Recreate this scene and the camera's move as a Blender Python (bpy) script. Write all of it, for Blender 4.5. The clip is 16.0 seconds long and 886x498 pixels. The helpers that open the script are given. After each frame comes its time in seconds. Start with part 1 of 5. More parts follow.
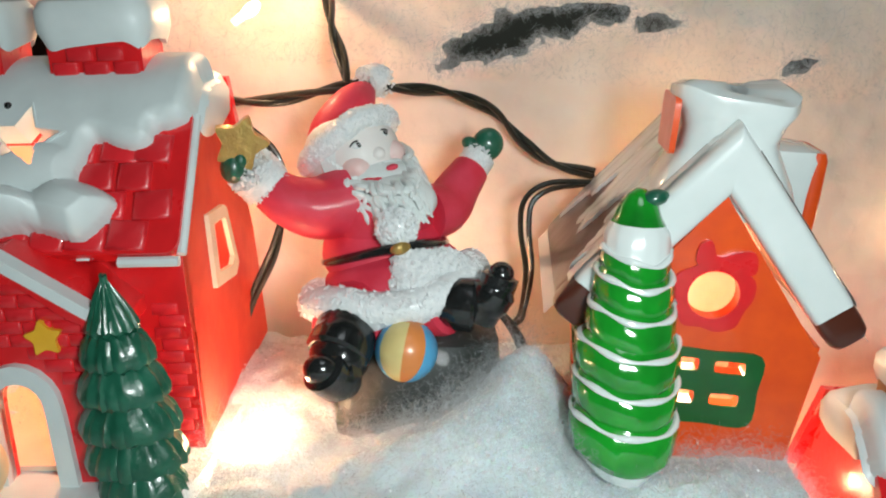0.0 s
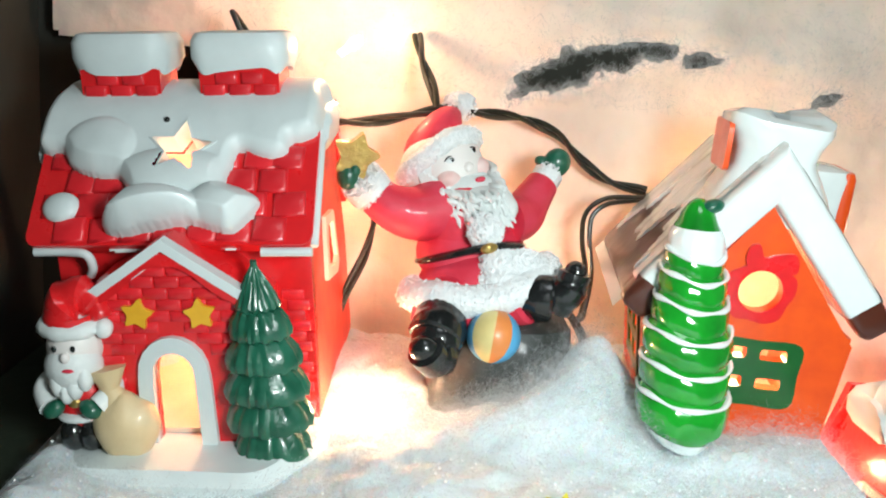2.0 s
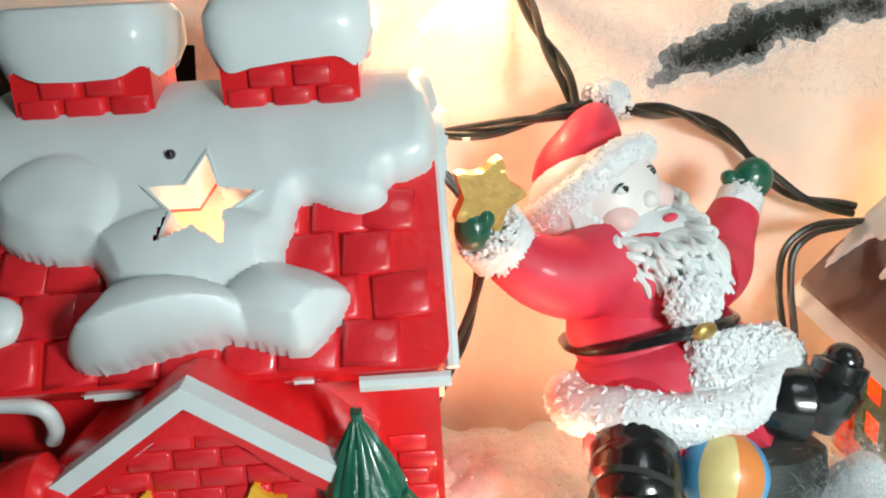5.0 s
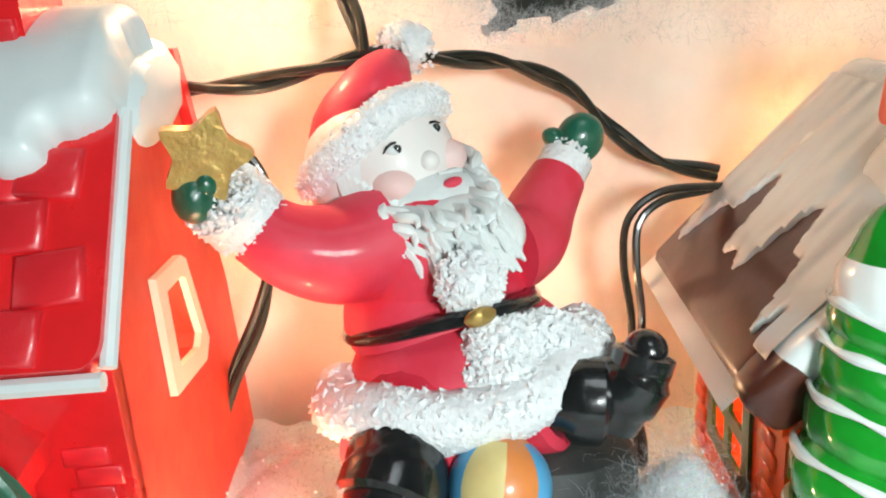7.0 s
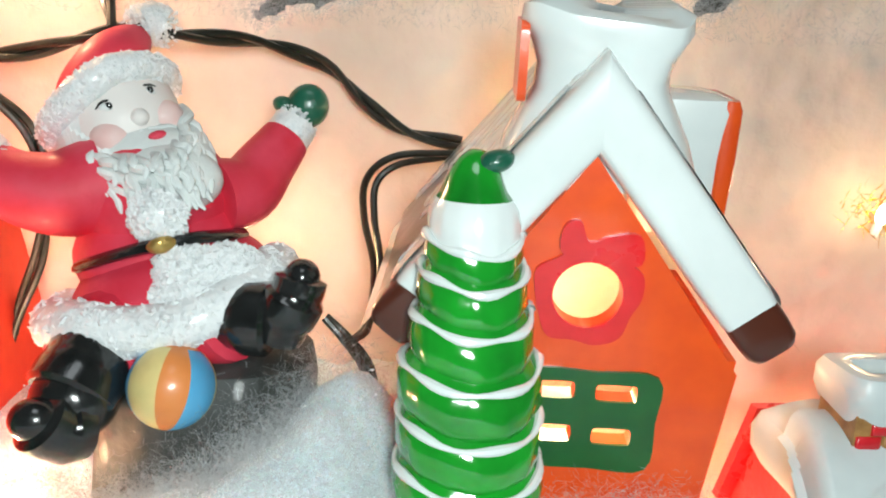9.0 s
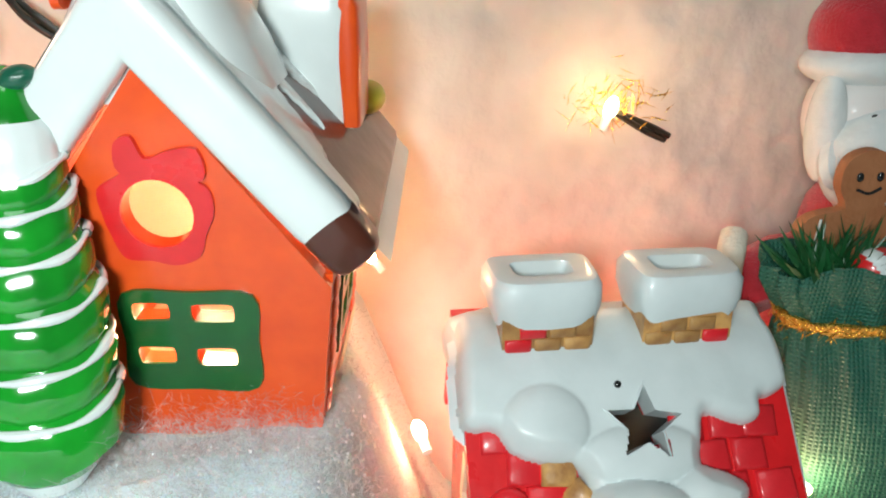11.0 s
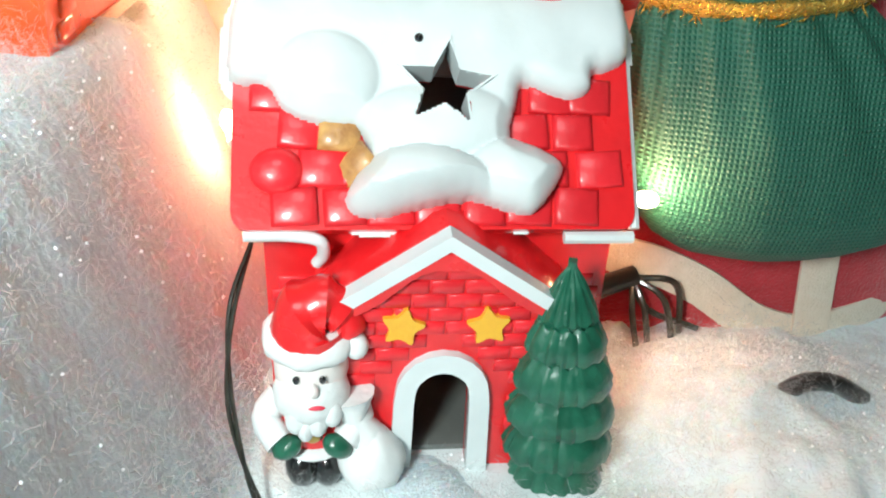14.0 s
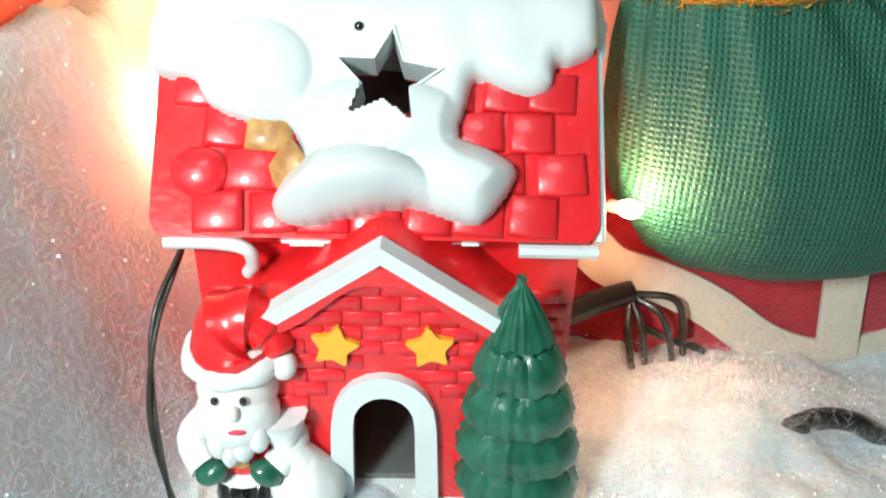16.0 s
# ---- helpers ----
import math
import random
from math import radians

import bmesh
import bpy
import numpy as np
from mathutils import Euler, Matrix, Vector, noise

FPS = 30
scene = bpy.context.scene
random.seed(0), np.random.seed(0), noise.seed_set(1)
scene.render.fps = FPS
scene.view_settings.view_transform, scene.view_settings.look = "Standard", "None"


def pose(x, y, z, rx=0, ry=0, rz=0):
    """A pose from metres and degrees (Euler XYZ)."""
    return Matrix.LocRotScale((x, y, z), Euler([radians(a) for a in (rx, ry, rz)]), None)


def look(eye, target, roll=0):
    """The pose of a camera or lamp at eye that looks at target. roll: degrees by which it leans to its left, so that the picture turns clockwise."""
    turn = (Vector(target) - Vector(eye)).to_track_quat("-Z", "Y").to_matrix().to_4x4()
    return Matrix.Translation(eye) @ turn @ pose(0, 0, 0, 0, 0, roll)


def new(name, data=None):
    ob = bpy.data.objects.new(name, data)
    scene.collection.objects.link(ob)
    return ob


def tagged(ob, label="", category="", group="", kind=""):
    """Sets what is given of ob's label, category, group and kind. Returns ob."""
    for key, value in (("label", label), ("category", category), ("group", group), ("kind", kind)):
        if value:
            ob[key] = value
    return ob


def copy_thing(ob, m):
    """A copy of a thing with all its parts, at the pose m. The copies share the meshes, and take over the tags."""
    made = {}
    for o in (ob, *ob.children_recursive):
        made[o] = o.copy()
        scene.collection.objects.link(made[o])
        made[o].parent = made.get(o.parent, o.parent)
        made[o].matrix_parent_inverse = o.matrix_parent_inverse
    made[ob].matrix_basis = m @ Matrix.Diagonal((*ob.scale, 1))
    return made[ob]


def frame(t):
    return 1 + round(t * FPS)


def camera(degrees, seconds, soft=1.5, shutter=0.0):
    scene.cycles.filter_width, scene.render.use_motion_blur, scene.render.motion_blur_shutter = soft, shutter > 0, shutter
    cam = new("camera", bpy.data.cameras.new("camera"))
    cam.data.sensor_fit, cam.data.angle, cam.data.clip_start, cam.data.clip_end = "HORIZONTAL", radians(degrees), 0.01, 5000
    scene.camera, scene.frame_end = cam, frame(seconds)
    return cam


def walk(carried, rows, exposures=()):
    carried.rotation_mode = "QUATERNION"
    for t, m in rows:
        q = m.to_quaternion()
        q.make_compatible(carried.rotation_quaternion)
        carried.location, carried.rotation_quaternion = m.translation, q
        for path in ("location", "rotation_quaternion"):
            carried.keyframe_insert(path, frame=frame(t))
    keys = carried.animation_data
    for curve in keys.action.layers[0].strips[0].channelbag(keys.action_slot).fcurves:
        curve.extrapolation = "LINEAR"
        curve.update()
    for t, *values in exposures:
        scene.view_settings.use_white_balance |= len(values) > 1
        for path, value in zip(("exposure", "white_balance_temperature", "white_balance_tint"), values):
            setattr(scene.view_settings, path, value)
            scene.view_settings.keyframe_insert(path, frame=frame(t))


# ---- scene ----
from functools import lru_cache
from mathutils.geometry import tessellate_polygon

cam = camera(56.0, 16.0, soft=2.0)
PATH = [
    (0, (0.682, -2.763, 2.491), (0.815, -0.833, 1.983), 4.0),
    (0.5, (0.832, -2.929, 2.252), (0.931, -0.995, 1.752), 4.0),
    (1, (0.58, -3.06, 2.173), (0.724, -1.116, 1.724), 5.3),
    (1.5, (0.308, -3.292, 2.328), (0.447, -1.347, 1.88), 5.5),
    (2, (0.273, -3.318, 2.44), (0.396, -1.368, 2.013), 4.9),
    (2.5, (-0.096, -3.056, 2.364), (0.05, -1.107, 1.938), 5.3),
    (2.7, (-0.374, -2.814, 2.276), (-0.12, -0.879, 1.84), 7.1),
    (3, (-0.366, -2.837, 2.062), (-0.226, -0.885, 1.649), 6.4),
    (3.2, (-0.484, -2.735, 2.034), (-0.319, -0.786, 1.616), 6.8),
    (5.3, (-0.205, -1.556, 2.449), (0.029, 0.373, 1.975), 1.8),
    (5.5, (-0.08, -1.464, 2.48), (0.178, 0.458, 1.993), 2.2),
    (6, (0.171, -1.354, 2.496), (0.406, 0.568, 1.995), 1.3),
    (6.5, (0.255, -1.358, 2.378), (0.476, 0.562, 1.861), 1.3),
    (7, (0.405, -1.391, 2.312), (0.636, 0.527, 1.792), 1.8),
    (7.5, (0.553, -1.444, 2.311), (0.797, 0.471, 1.787), 2.3),
    (8, (0.769, -1.558, 2.361), (1.02, 0.356, 1.836), 2.5),
    (8.5, (1.113, -1.67, 2.408), (1.356, 0.248, 1.896), 2.2),
    (9, (1.314, -1.921, 2.263), (1.517, 0.004, 1.76), 2.7),
    (9.5, (1.632, -2.027, 2.142), (1.839, -0.109, 1.616), 2.2),
    (10, (1.896, -2.178, 2.254), (2.078, -0.268, 1.691), -0.3),
    (10.2, (2.068, -2.135, 2.275), (2.261, -0.228, 1.705), -0.9),
    (12.3, (2.732, -1.792, 2.181), (3.009, -0.069, 1.205), 2.5),
    (12.5, (2.798, -1.786, 2.052), (3.076, -0.068, 1.067), 2.7),
    (13, (2.913, -1.788, 1.882), (3.151, -0.084, 0.863), 2.1),
    (13.5, (3.009, -1.921, 1.739), (3.216, -0.219, 0.709), 2.4),
    (14, (3.157, -1.866, 1.566), (3.36, -0.16, 0.543), 3.2),
    (14.5, (3.285, -1.745, 1.49), (3.49, -0.042, 0.462), 3.2),
    (15, (3.395, -1.685, 1.537), (3.537, 0.027, 0.513), 2.1),
    (15.5, (3.499, -1.66, 1.532), (3.555, 0.047, 0.492), 1.6),
    (16, (3.506, -1.67, 1.486), (3.536, 0.045, 0.457), 1.5),
]
walk(cam, [(t, look(Vector(eye) / 10, Vector(target) / 10, roll)) for t, eye, target, roll in PATH],
     [(0.0, -0.8), (0.5, -0.72), (1.0, -0.2), (1.5, -0.15), (2.0, -0.25), (2.5, -0.15), (3.2, -0.05), (6.0, -0.35), (7.5, -0.25), (8.5, -0.5), (10.2, -0.5), (12.3, 0.0), (14.0, 0.45), (16.0, 0.55)])

# ---- light ----
world = bpy.data.worlds.new("world")
world.use_nodes = True
world.node_tree.nodes["Background"].inputs[0].default_value = (0.75, 0.85, 1.0, 1)
world.node_tree.nodes["Background"].inputs[1].default_value = 0.02
scene.world = world


def lamp(name, kind, place, power, colour, size, target=None):
    data = bpy.data.lights.new(name, kind)
    data.energy, data.color = power, colour
    if kind == "AREA":
        data.shape, data.size = "DISK", size
    else:
        data.shadow_soft_size = size
    ob = new(name, data)
    p = Vector(place) / 10
    ob.matrix_world = look(p, Vector(target) / 10) if target else Matrix.Translation(p)
    return ob


# the phone's own light, near the middle of the walk, and an unseen overhead lamp added as soft fill
lamp("phone_light", "AREA", (1.6, -3.4, 2.75), 2.25, (0.90, 1.0, 0.99), 0.09, (1.5, 0.5, 1.0))
lamp("overhead_fill", "AREA", (2.2, -5.0, 14.0), 3.0, (0.88, 0.96, 1.0), 0.5, (1.5, 0.0, 1.0))

# ---- materials ----


def material(name, colour, rough=0.5, coat=0.0, second=None, scale=60.0, amount=0.5, bump=0.0, bump_scale=200.0, metal=0.0,
             sss=0.0, vary=0.0, trans=0.0, sheen=0.0):
    m = bpy.data.materials.new(name)
    m.use_nodes = True
    nt = m.node_tree
    b = nt.nodes["Principled BSDF"]
    co = nt.nodes.new("ShaderNodeTexCoord")
    n1 = nt.nodes.new("ShaderNodeTexNoise")
    n1.inputs["Scale"].default_value, n1.inputs["Detail"].default_value = scale, 5
    nt.links.new(co.outputs["Object"], n1.inputs["Vector"])
    ramp = nt.nodes.new("ShaderNodeValToRGB")
    ramp.color_ramp.elements[0].position, ramp.color_ramp.elements[1].position = 0.5 - 0.3 * (1 - amount), 0.75
    second = second or tuple(c * 0.75 for c in colour)
    ramp.color_ramp.elements[0].color, ramp.color_ramp.elements[1].color = (*colour, 1), (*second, 1)
    nt.links.new(n1.outputs["Fac"], ramp.inputs["Fac"])
    out = ramp.outputs["Color"]
    if vary:
        info = nt.nodes.new("ShaderNodeObjectInfo")
        hsv = nt.nodes.new("ShaderNodeHueSaturation")
        mr = nt.nodes.new("ShaderNodeMapRange")
        mr.inputs["To Min"].default_value, mr.inputs["To Max"].default_value = 1 - vary, 1 + vary
        nt.links.new(info.outputs["Random"], mr.inputs["Value"])
        nt.links.new(mr.outputs["Result"], hsv.inputs["Value"])
        nt.links.new(out, hsv.inputs["Color"])
        out = hsv.outputs["Color"]
    nt.links.new(out, b.inputs["Base Color"])
    mr2 = nt.nodes.new("ShaderNodeMapRange")
    mr2.inputs["To Min"].default_value, mr2.inputs["To Max"].default_value = max(rough - 0.08, 0.02), min(rough + 0.12, 1)
    nt.links.new(n1.outputs["Fac"], mr2.inputs["Value"])
    nt.links.new(mr2.outputs["Result"], b.inputs["Roughness"])
    b.inputs["Metallic"].default_value = metal
    b.inputs["Coat Weight"].default_value, b.inputs["Coat Roughness"].default_value = coat, 0.06
    if sss:
        b.inputs["Subsurface Weight"].default_value, b.inputs["Subsurface Scale"].default_value = sss, 0.004
    if trans:
        b.inputs["Transmission Weight"].default_value = trans
    if sheen:
        b.inputs["Sheen Weight"].default_value = sheen
    if bump:
        n2 = nt.nodes.new("ShaderNodeTexNoise")
        n2.inputs["Scale"].default_value, n2.inputs["Detail"].default_value = bump_scale, 6
        nt.links.new(co.outputs["Object"], n2.inputs["Vector"])
        bn = nt.nodes.new("ShaderNodeBump")
        bn.inputs["Strength"].default_value, bn.inputs["Distance"].default_value = bump, 0.002
        nt.links.new(n2.outputs["Fac"], bn.inputs["Height"])
        nt.links.new(bn.outputs["Normal"], b.inputs["Normal"])
    return m


def glowing(name, colour, strength):
    m = bpy.data.materials.new(name)
    m.use_nodes = True
    b = m.node_tree.nodes["Principled BSDF"]
    b.inputs["Base Color"].default_value = (*colour, 1)
    b.inputs["Emission Color"].default_value, b.inputs["Emission Strength"].default_value = (*colour, 1), strength
    return m


RED = material("red_glaze", (0.80, 0.018, 0.022), 0.28, 0.5, (0.66, 0.012, 0.016), 90, 0.5, 0.12, 260)
RED_BRICK = material("red_brick_glaze", (0.80, 0.022, 0.032), 0.34, 0.3, (0.66, 0.016, 0.024), 120, 0.5, 0.15, 300, vary=0.12)
ORANGE_SIDE = material("orange_red_paint", (0.80, 0.055, 0.02), 0.55, 0.1, (0.66, 0.03, 0.02), 70, 0.5, 0.1, 300)
ORANGE = material("orange_glaze", (0.86, 0.10, 0.012), 0.3, 0.4, (0.74, 0.07, 0.01), 80, 0.5, 0.08, 200)
# bare ceramic with the shade of an unlit inside put into its colour
SHADED_LINING = material("shaded_bare_ceramic", (0.13, 0.145, 0.135), 0.7)
CREAM = material("bare_ceramic", (0.80, 0.68, 0.52), 0.5, 0.1, (0.72, 0.58, 0.42), 60, 0.5, 0.1, 250)
SNOW = material("white_ceramic", (0.70, 0.77, 0.77), 0.42, 0.25, (0.60, 0.67, 0.67), 50, 0.5, 0.08, 180)
SNOW_GLOSS = material("white_gloss_glaze", (0.78, 0.84, 0.83), 0.22, 0.8, (0.70, 0.77, 0.76), 45, 0.5, 0.05, 140)
BROWN_BRICK = material("worn_brown_brick", (0.56, 0.31, 0.10), 0.45, 0.3, (0.26, 0.10, 0.03), 160, 0.6, 0.3, 350, vary=0.25)
BROWN = material("chocolate_glaze", (0.085, 0.022, 0.012), 0.3, 0.35, (0.07, 0.018, 0.01), 70, 0.5, 0.06, 200)
GREEN_DARK = material("dark_green_glaze", (0.008, 0.085, 0.048), 0.3, 0.4, (0.02, 0.15, 0.09), 130, 0.5, 0.25, 350)
GREEN = material("bright_green_glaze", (0.012, 0.33, 0.025), 0.13, 1.0, (0.005, 0.12, 0.012), 42, 0.6, 0.05, 150)
GREEN_WIN = material("green_window_paint", (0.006, 0.11, 0.02), 0.3, 0.5, (0.004, 0.08, 0.015), 90, 0.5, 0.05, 200)
GOLD_PAINT = material("yellow_gold_paint", (0.85, 0.46, 0.03), 0.35, 0.3, (0.75, 0.36, 0.02), 150, 0.5, 0.15, 300)
YELLOW = material("yellow_paint", (0.72, 0.66, 0.06), 0.4, 0.2)
GOLD = material("gold_metal_paint", (0.62, 0.42, 0.13), 0.32, 0.2, (0.45, 0.27, 0.08), 140, 0.5, 0.4, 260, metal=0.75)
TINSEL = material("gold_tinsel", (0.95, 0.62, 0.12), 0.25, 0.0, (0.6, 0.32, 0.05), 700, 0.5, 0.9, 900, metal=0.9)
CLOTH_RED = material("figurine_red_paint", (0.66, 0.022, 0.05), 0.55, 0.12, (0.74, 0.06, 0.11), 70, 0.5, 0.12, 320)
FUR = material("glitter_fur", (0.86, 0.88, 0.88), 0.32, 0.4, (0.72, 0.76, 0.77), 400, 0.5, 0.5, 700)
BEARD = material("white_beard_paint", (0.76, 0.80, 0.79), 0.5, 0.1, (0.66, 0.71, 0.70), 120, 0.5, 0.25, 300)
SKIN = material("painted_pale_face", (0.80, 0.77, 0.74), 0.5, 0.1, (0.78, 0.71, 0.68), 90, 0.5, 0.05, 250)
PINK = material("rosy_paint", (0.80, 0.52, 0.49), 0.5, 0.1, (0.80, 0.64, 0.60), 120, 0.4, 0.05, 250)
BLACK = material("black_gloss_paint", (0.008, 0.009, 0.009), 0.18, 0.6, (0.02, 0.022, 0.022), 150, 0.5, 0.15, 300)
CABLE = material("black_green_cable", (0.012, 0.013, 0.009), 0.32, 0.3, (0.03, 0.03, 0.02), 200, 0.5, 0.1, 400)
STUMP = material("dark_grey_stone_paint", (0.022, 0.026, 0.024), 0.6, 0.1, (0.055, 0.06, 0.058), 90, 0.5, 0.4, 220)
BLUE = material("sky_blue_paint", (0.10, 0.42, 0.72), 0.4, 0.3)
BALL_YELLOW = material("ball_yellow_paint", (0.80, 0.66, 0.28), 0.4, 0.3)
BALL_ORANGE = material("ball_orange_paint", (0.82, 0.27, 0.07), 0.4, 0.3)
SACK = material("cream_sack_paint", (0.76, 0.60, 0.36), 0.5, 0.1, (0.66, 0.50, 0.28), 80, 0.5, 0.15, 220)
FELT = material("red_felt", (0.50, 0.015, 0.03), 0.9, 0.0, (0.40, 0.012, 0.022), 200, 0.5, 0.5, 900, sheen=0.4)
FELT_WHITE = material("cream_ribbon", (0.74, 0.69, 0.58), 0.85, 0.0, (0.68, 0.62, 0.50), 200, 0.5, 0.4, 900)
GINGER = material("gingerbread_brown", (0.42, 0.17, 0.07), 0.75, 0.0, (0.36, 0.13, 0.05), 120, 0.5, 0.3, 500)
LEAF = material("plastic_pine_green", (0.012, 0.11, 0.03), 0.4, 0.1, (0.008, 0.07, 0.02), 100, 0.5, 0.1, 300)
WALL_DARK = material("dark_olive_wall", (0.034, 0.034, 0.026), 0.85, 0.0, (0.024, 0.025, 0.018), 12, 0.5, 0.2, 60)
TABLE = material("dark_green_tabletop", (0.02, 0.03, 0.018), 0.6, 0.1, (0.012, 0.02, 0.01), 25, 0.5, 0.2, 120)
ROOM = material("plain_room_paint", (0.55, 0.54, 0.50), 0.8, 0.0, (0.5, 0.49, 0.45), 3, 0.5, 0.1, 40)
COTTON = material("cotton_wool", (0.72, 0.78, 0.80), 0.95, 0.0, (0.48, 0.57, 0.60), 16, 0.3, 0.35, 380, sss=0.25, sheen=0.3)
BACKCLOTH = material("pale_backdrop_cloth", (0.80, 0.69, 0.60), 0.9, 0.0, (0.68, 0.55, 0.46), 22, 0.5, 0.6, 90, sss=0.15, sheen=0.2)
TAPE = material("black_tape", (0.01, 0.009, 0.008), 0.3, 0.2)
BULB = glowing("warm_bulb", (1.0, 0.72, 0.36), 60.0)


def weave(name, colour, second):
    """Coarse woven cloth: crossed waves as bump and colour."""
    m = material(name, colour, 0.5, 0.0, second, 30, 0.5)
    nt = m.node_tree
    co = nt.nodes.new("ShaderNodeTexCoord")
    mix = nt.nodes.new("ShaderNodeMath")
    mix.operation = "MULTIPLY"
    for n, axis in enumerate(("X", "Z")):
        w = nt.nodes.new("ShaderNodeTexWave")
        w.bands_direction = axis
        w.inputs["Scale"].default_value, w.inputs["Distortion"].default_value = 190, 1.0
        w.inputs["Detail Scale"].default_value = 0.3
        nt.links.new(co.outputs["Object"], w.inputs["Vector"])
        nt.links.new(w.outputs["Fac"], mix.inputs[n])
    bn = nt.nodes.new("ShaderNodeBump")
    bn.inputs["Strength"].default_value, bn.inputs["Distance"].default_value = 0.9, 0.0006
    nt.links.new(mix.outputs[0], bn.inputs["Height"])
    nt.links.new(bn.outputs["Normal"], nt.nodes["Principled BSDF"].inputs["Normal"])
    return m


BAG = weave("green_burlap", (0.012, 0.098, 0.062), (0.02, 0.135, 0.088))

# ---- mesh tools: all lengths below are decimetres, baked to metres ----


def link(name, bm, mats, parent=None, label="", smooth=True):
    me = bpy.data.meshes.new(name)
    bmesh.ops.scale(bm, vec=(0.1, 0.1, 0.1), verts=bm.verts)
    bmesh.ops.recalc_face_normals(bm, faces=bm.faces)
    bm.to_mesh(me)
    bm.free()
    for m in mats if isinstance(mats, (list, tuple)) else [mats]:
        me.materials.append(m)
    if smooth:
        me.shade_smooth()
        me.set_sharp_from_angle(angle=radians(38))
    ob = new(name, me)
    ob.parent = parent
    return ob


def part(name, bm, mats, parent, label="", smooth=True):
    ob = link(name, bm, mats, parent, label, smooth)
    return tagged(ob, label) if label else ob


def base(name, label, category, x, y, z, rx=0, ry=0, rz=0, group=""):
    ob = new(name)
    ob.empty_display_size = 0.02
    ob.matrix_basis = pose(x / 10, y / 10, z / 10, rx, ry, rz)
    return tagged(ob, label, category, group)


def plate(bm, outer, holes, t, f, mi=0):
    """A slab with holes: loops in (u, v), thickness t along w, laid into space by f(u, v, w)."""
    loops = [outer, *holes]
    flat = [p for loop in loops for p in loop]
    lo = [bm.verts.new(f(u, v, 0)) for u, v in flat]
    hi = [bm.verts.new(f(u, v, t)) for u, v in flat]
    tris = tessellate_polygon([[Vector((u, v, 0)) for u, v in loop] for loop in loops])
    made = []
    for a, b, c in tris:
        for some in (lo, hi):
            try:
                made.append(bm.faces.new((some[a], some[b], some[c])))
            except ValueError:
                pass
    k = 0
    for loop in loops:
        n = len(loop)
        for i in range(n):
            a, b = k + i, k + (i + 1) % n
            made.append(bm.faces.new((lo[a], lo[b], hi[b], hi[a])))
        k += n
    for face in made:
        face.material_index = mi


def ellipsoid(bm, c, r, mi=0, turn=None, seg=20):
    m = Matrix.Translation(c) @ (turn or Matrix()) @ Matrix.Diagonal((*(r if isinstance(r, tuple) else (r, r, r)), 1))
    rows_ = max(seg * 2 // 3, 6)
    rings, out = [], [bm.verts.new(m @ Vector((0, 0, 1)))]
    for j in range(1, rows_):
        t = math.pi * j / rows_
        rings.append([bm.verts.new(m @ Vector((math.sin(t) * math.cos(2 * math.pi * k / seg), math.sin(t) * math.sin(2 * math.pi * k / seg), math.cos(t)))) for k in range(seg)])
        out += rings[-1]
    out.append(bm.verts.new(m @ Vector((0, 0, -1))))
    for k in range(seg):
        n = (k + 1) % seg
        bm.faces.new((out[0], rings[0][k], rings[0][n])).material_index = mi
        bm.faces.new((out[-1], rings[-1][n], rings[-1][k])).material_index = mi
        for a, b in zip(rings, rings[1:]):
            bm.faces.new((a[k], b[k], b[n], a[n])).material_index = mi
    return out


def tube(bm, pts, radii, mi=0, seg=12, caps=True, flat=1.0):
    pts = [Vector(p) for p in pts]
    radii = radii if isinstance(radii, (list, tuple)) else [radii] * len(pts)
    rings, up = [], None
    for i, p in enumerate(pts):
        way = (pts[min(i + 1, len(pts) - 1)] - pts[max(i - 1, 0)]).normalized()
        up = (up - way * up.dot(way)).normalized() if up else way.orthogonal().normalized()
        side = way.cross(up)
        rings.append([bm.verts.new(p + radii[i] * (math.cos(a) * up + flat * math.sin(a) * side))
                      for a in (2 * math.pi * k / seg for k in range(seg))])
    for a, b in zip(rings, rings[1:]):
        for k in range(seg):
            bm.faces.new((a[k], a[(k + 1) % seg], b[(k + 1) % seg], b[k])).material_index = mi
    if caps:
        for ring in (rings[0], rings[-1]):
            bm.faces.new(ring).material_index = mi


def spline(pts, n=8):
    """A smooth line through points."""
    p = [Vector(q) for q in pts]
    p = [2 * p[0] - p[1], *p, 2 * p[-1] - p[-2]]
    out = []
    for i in range(1, len(p) - 2):
        for k in range(n):
            t = k / n
            out.append(0.5 * (2 * p[i] + (p[i + 1] - p[i - 1]) * t + (2 * p[i - 1] - 5 * p[i] + 4 * p[i + 1] - p[i + 2]) * t * t
                              + (3 * p[i] - p[i - 1] - 3 * p[i + 1] + p[i + 2]) * t ** 3))
    return [*out, p[-2]]


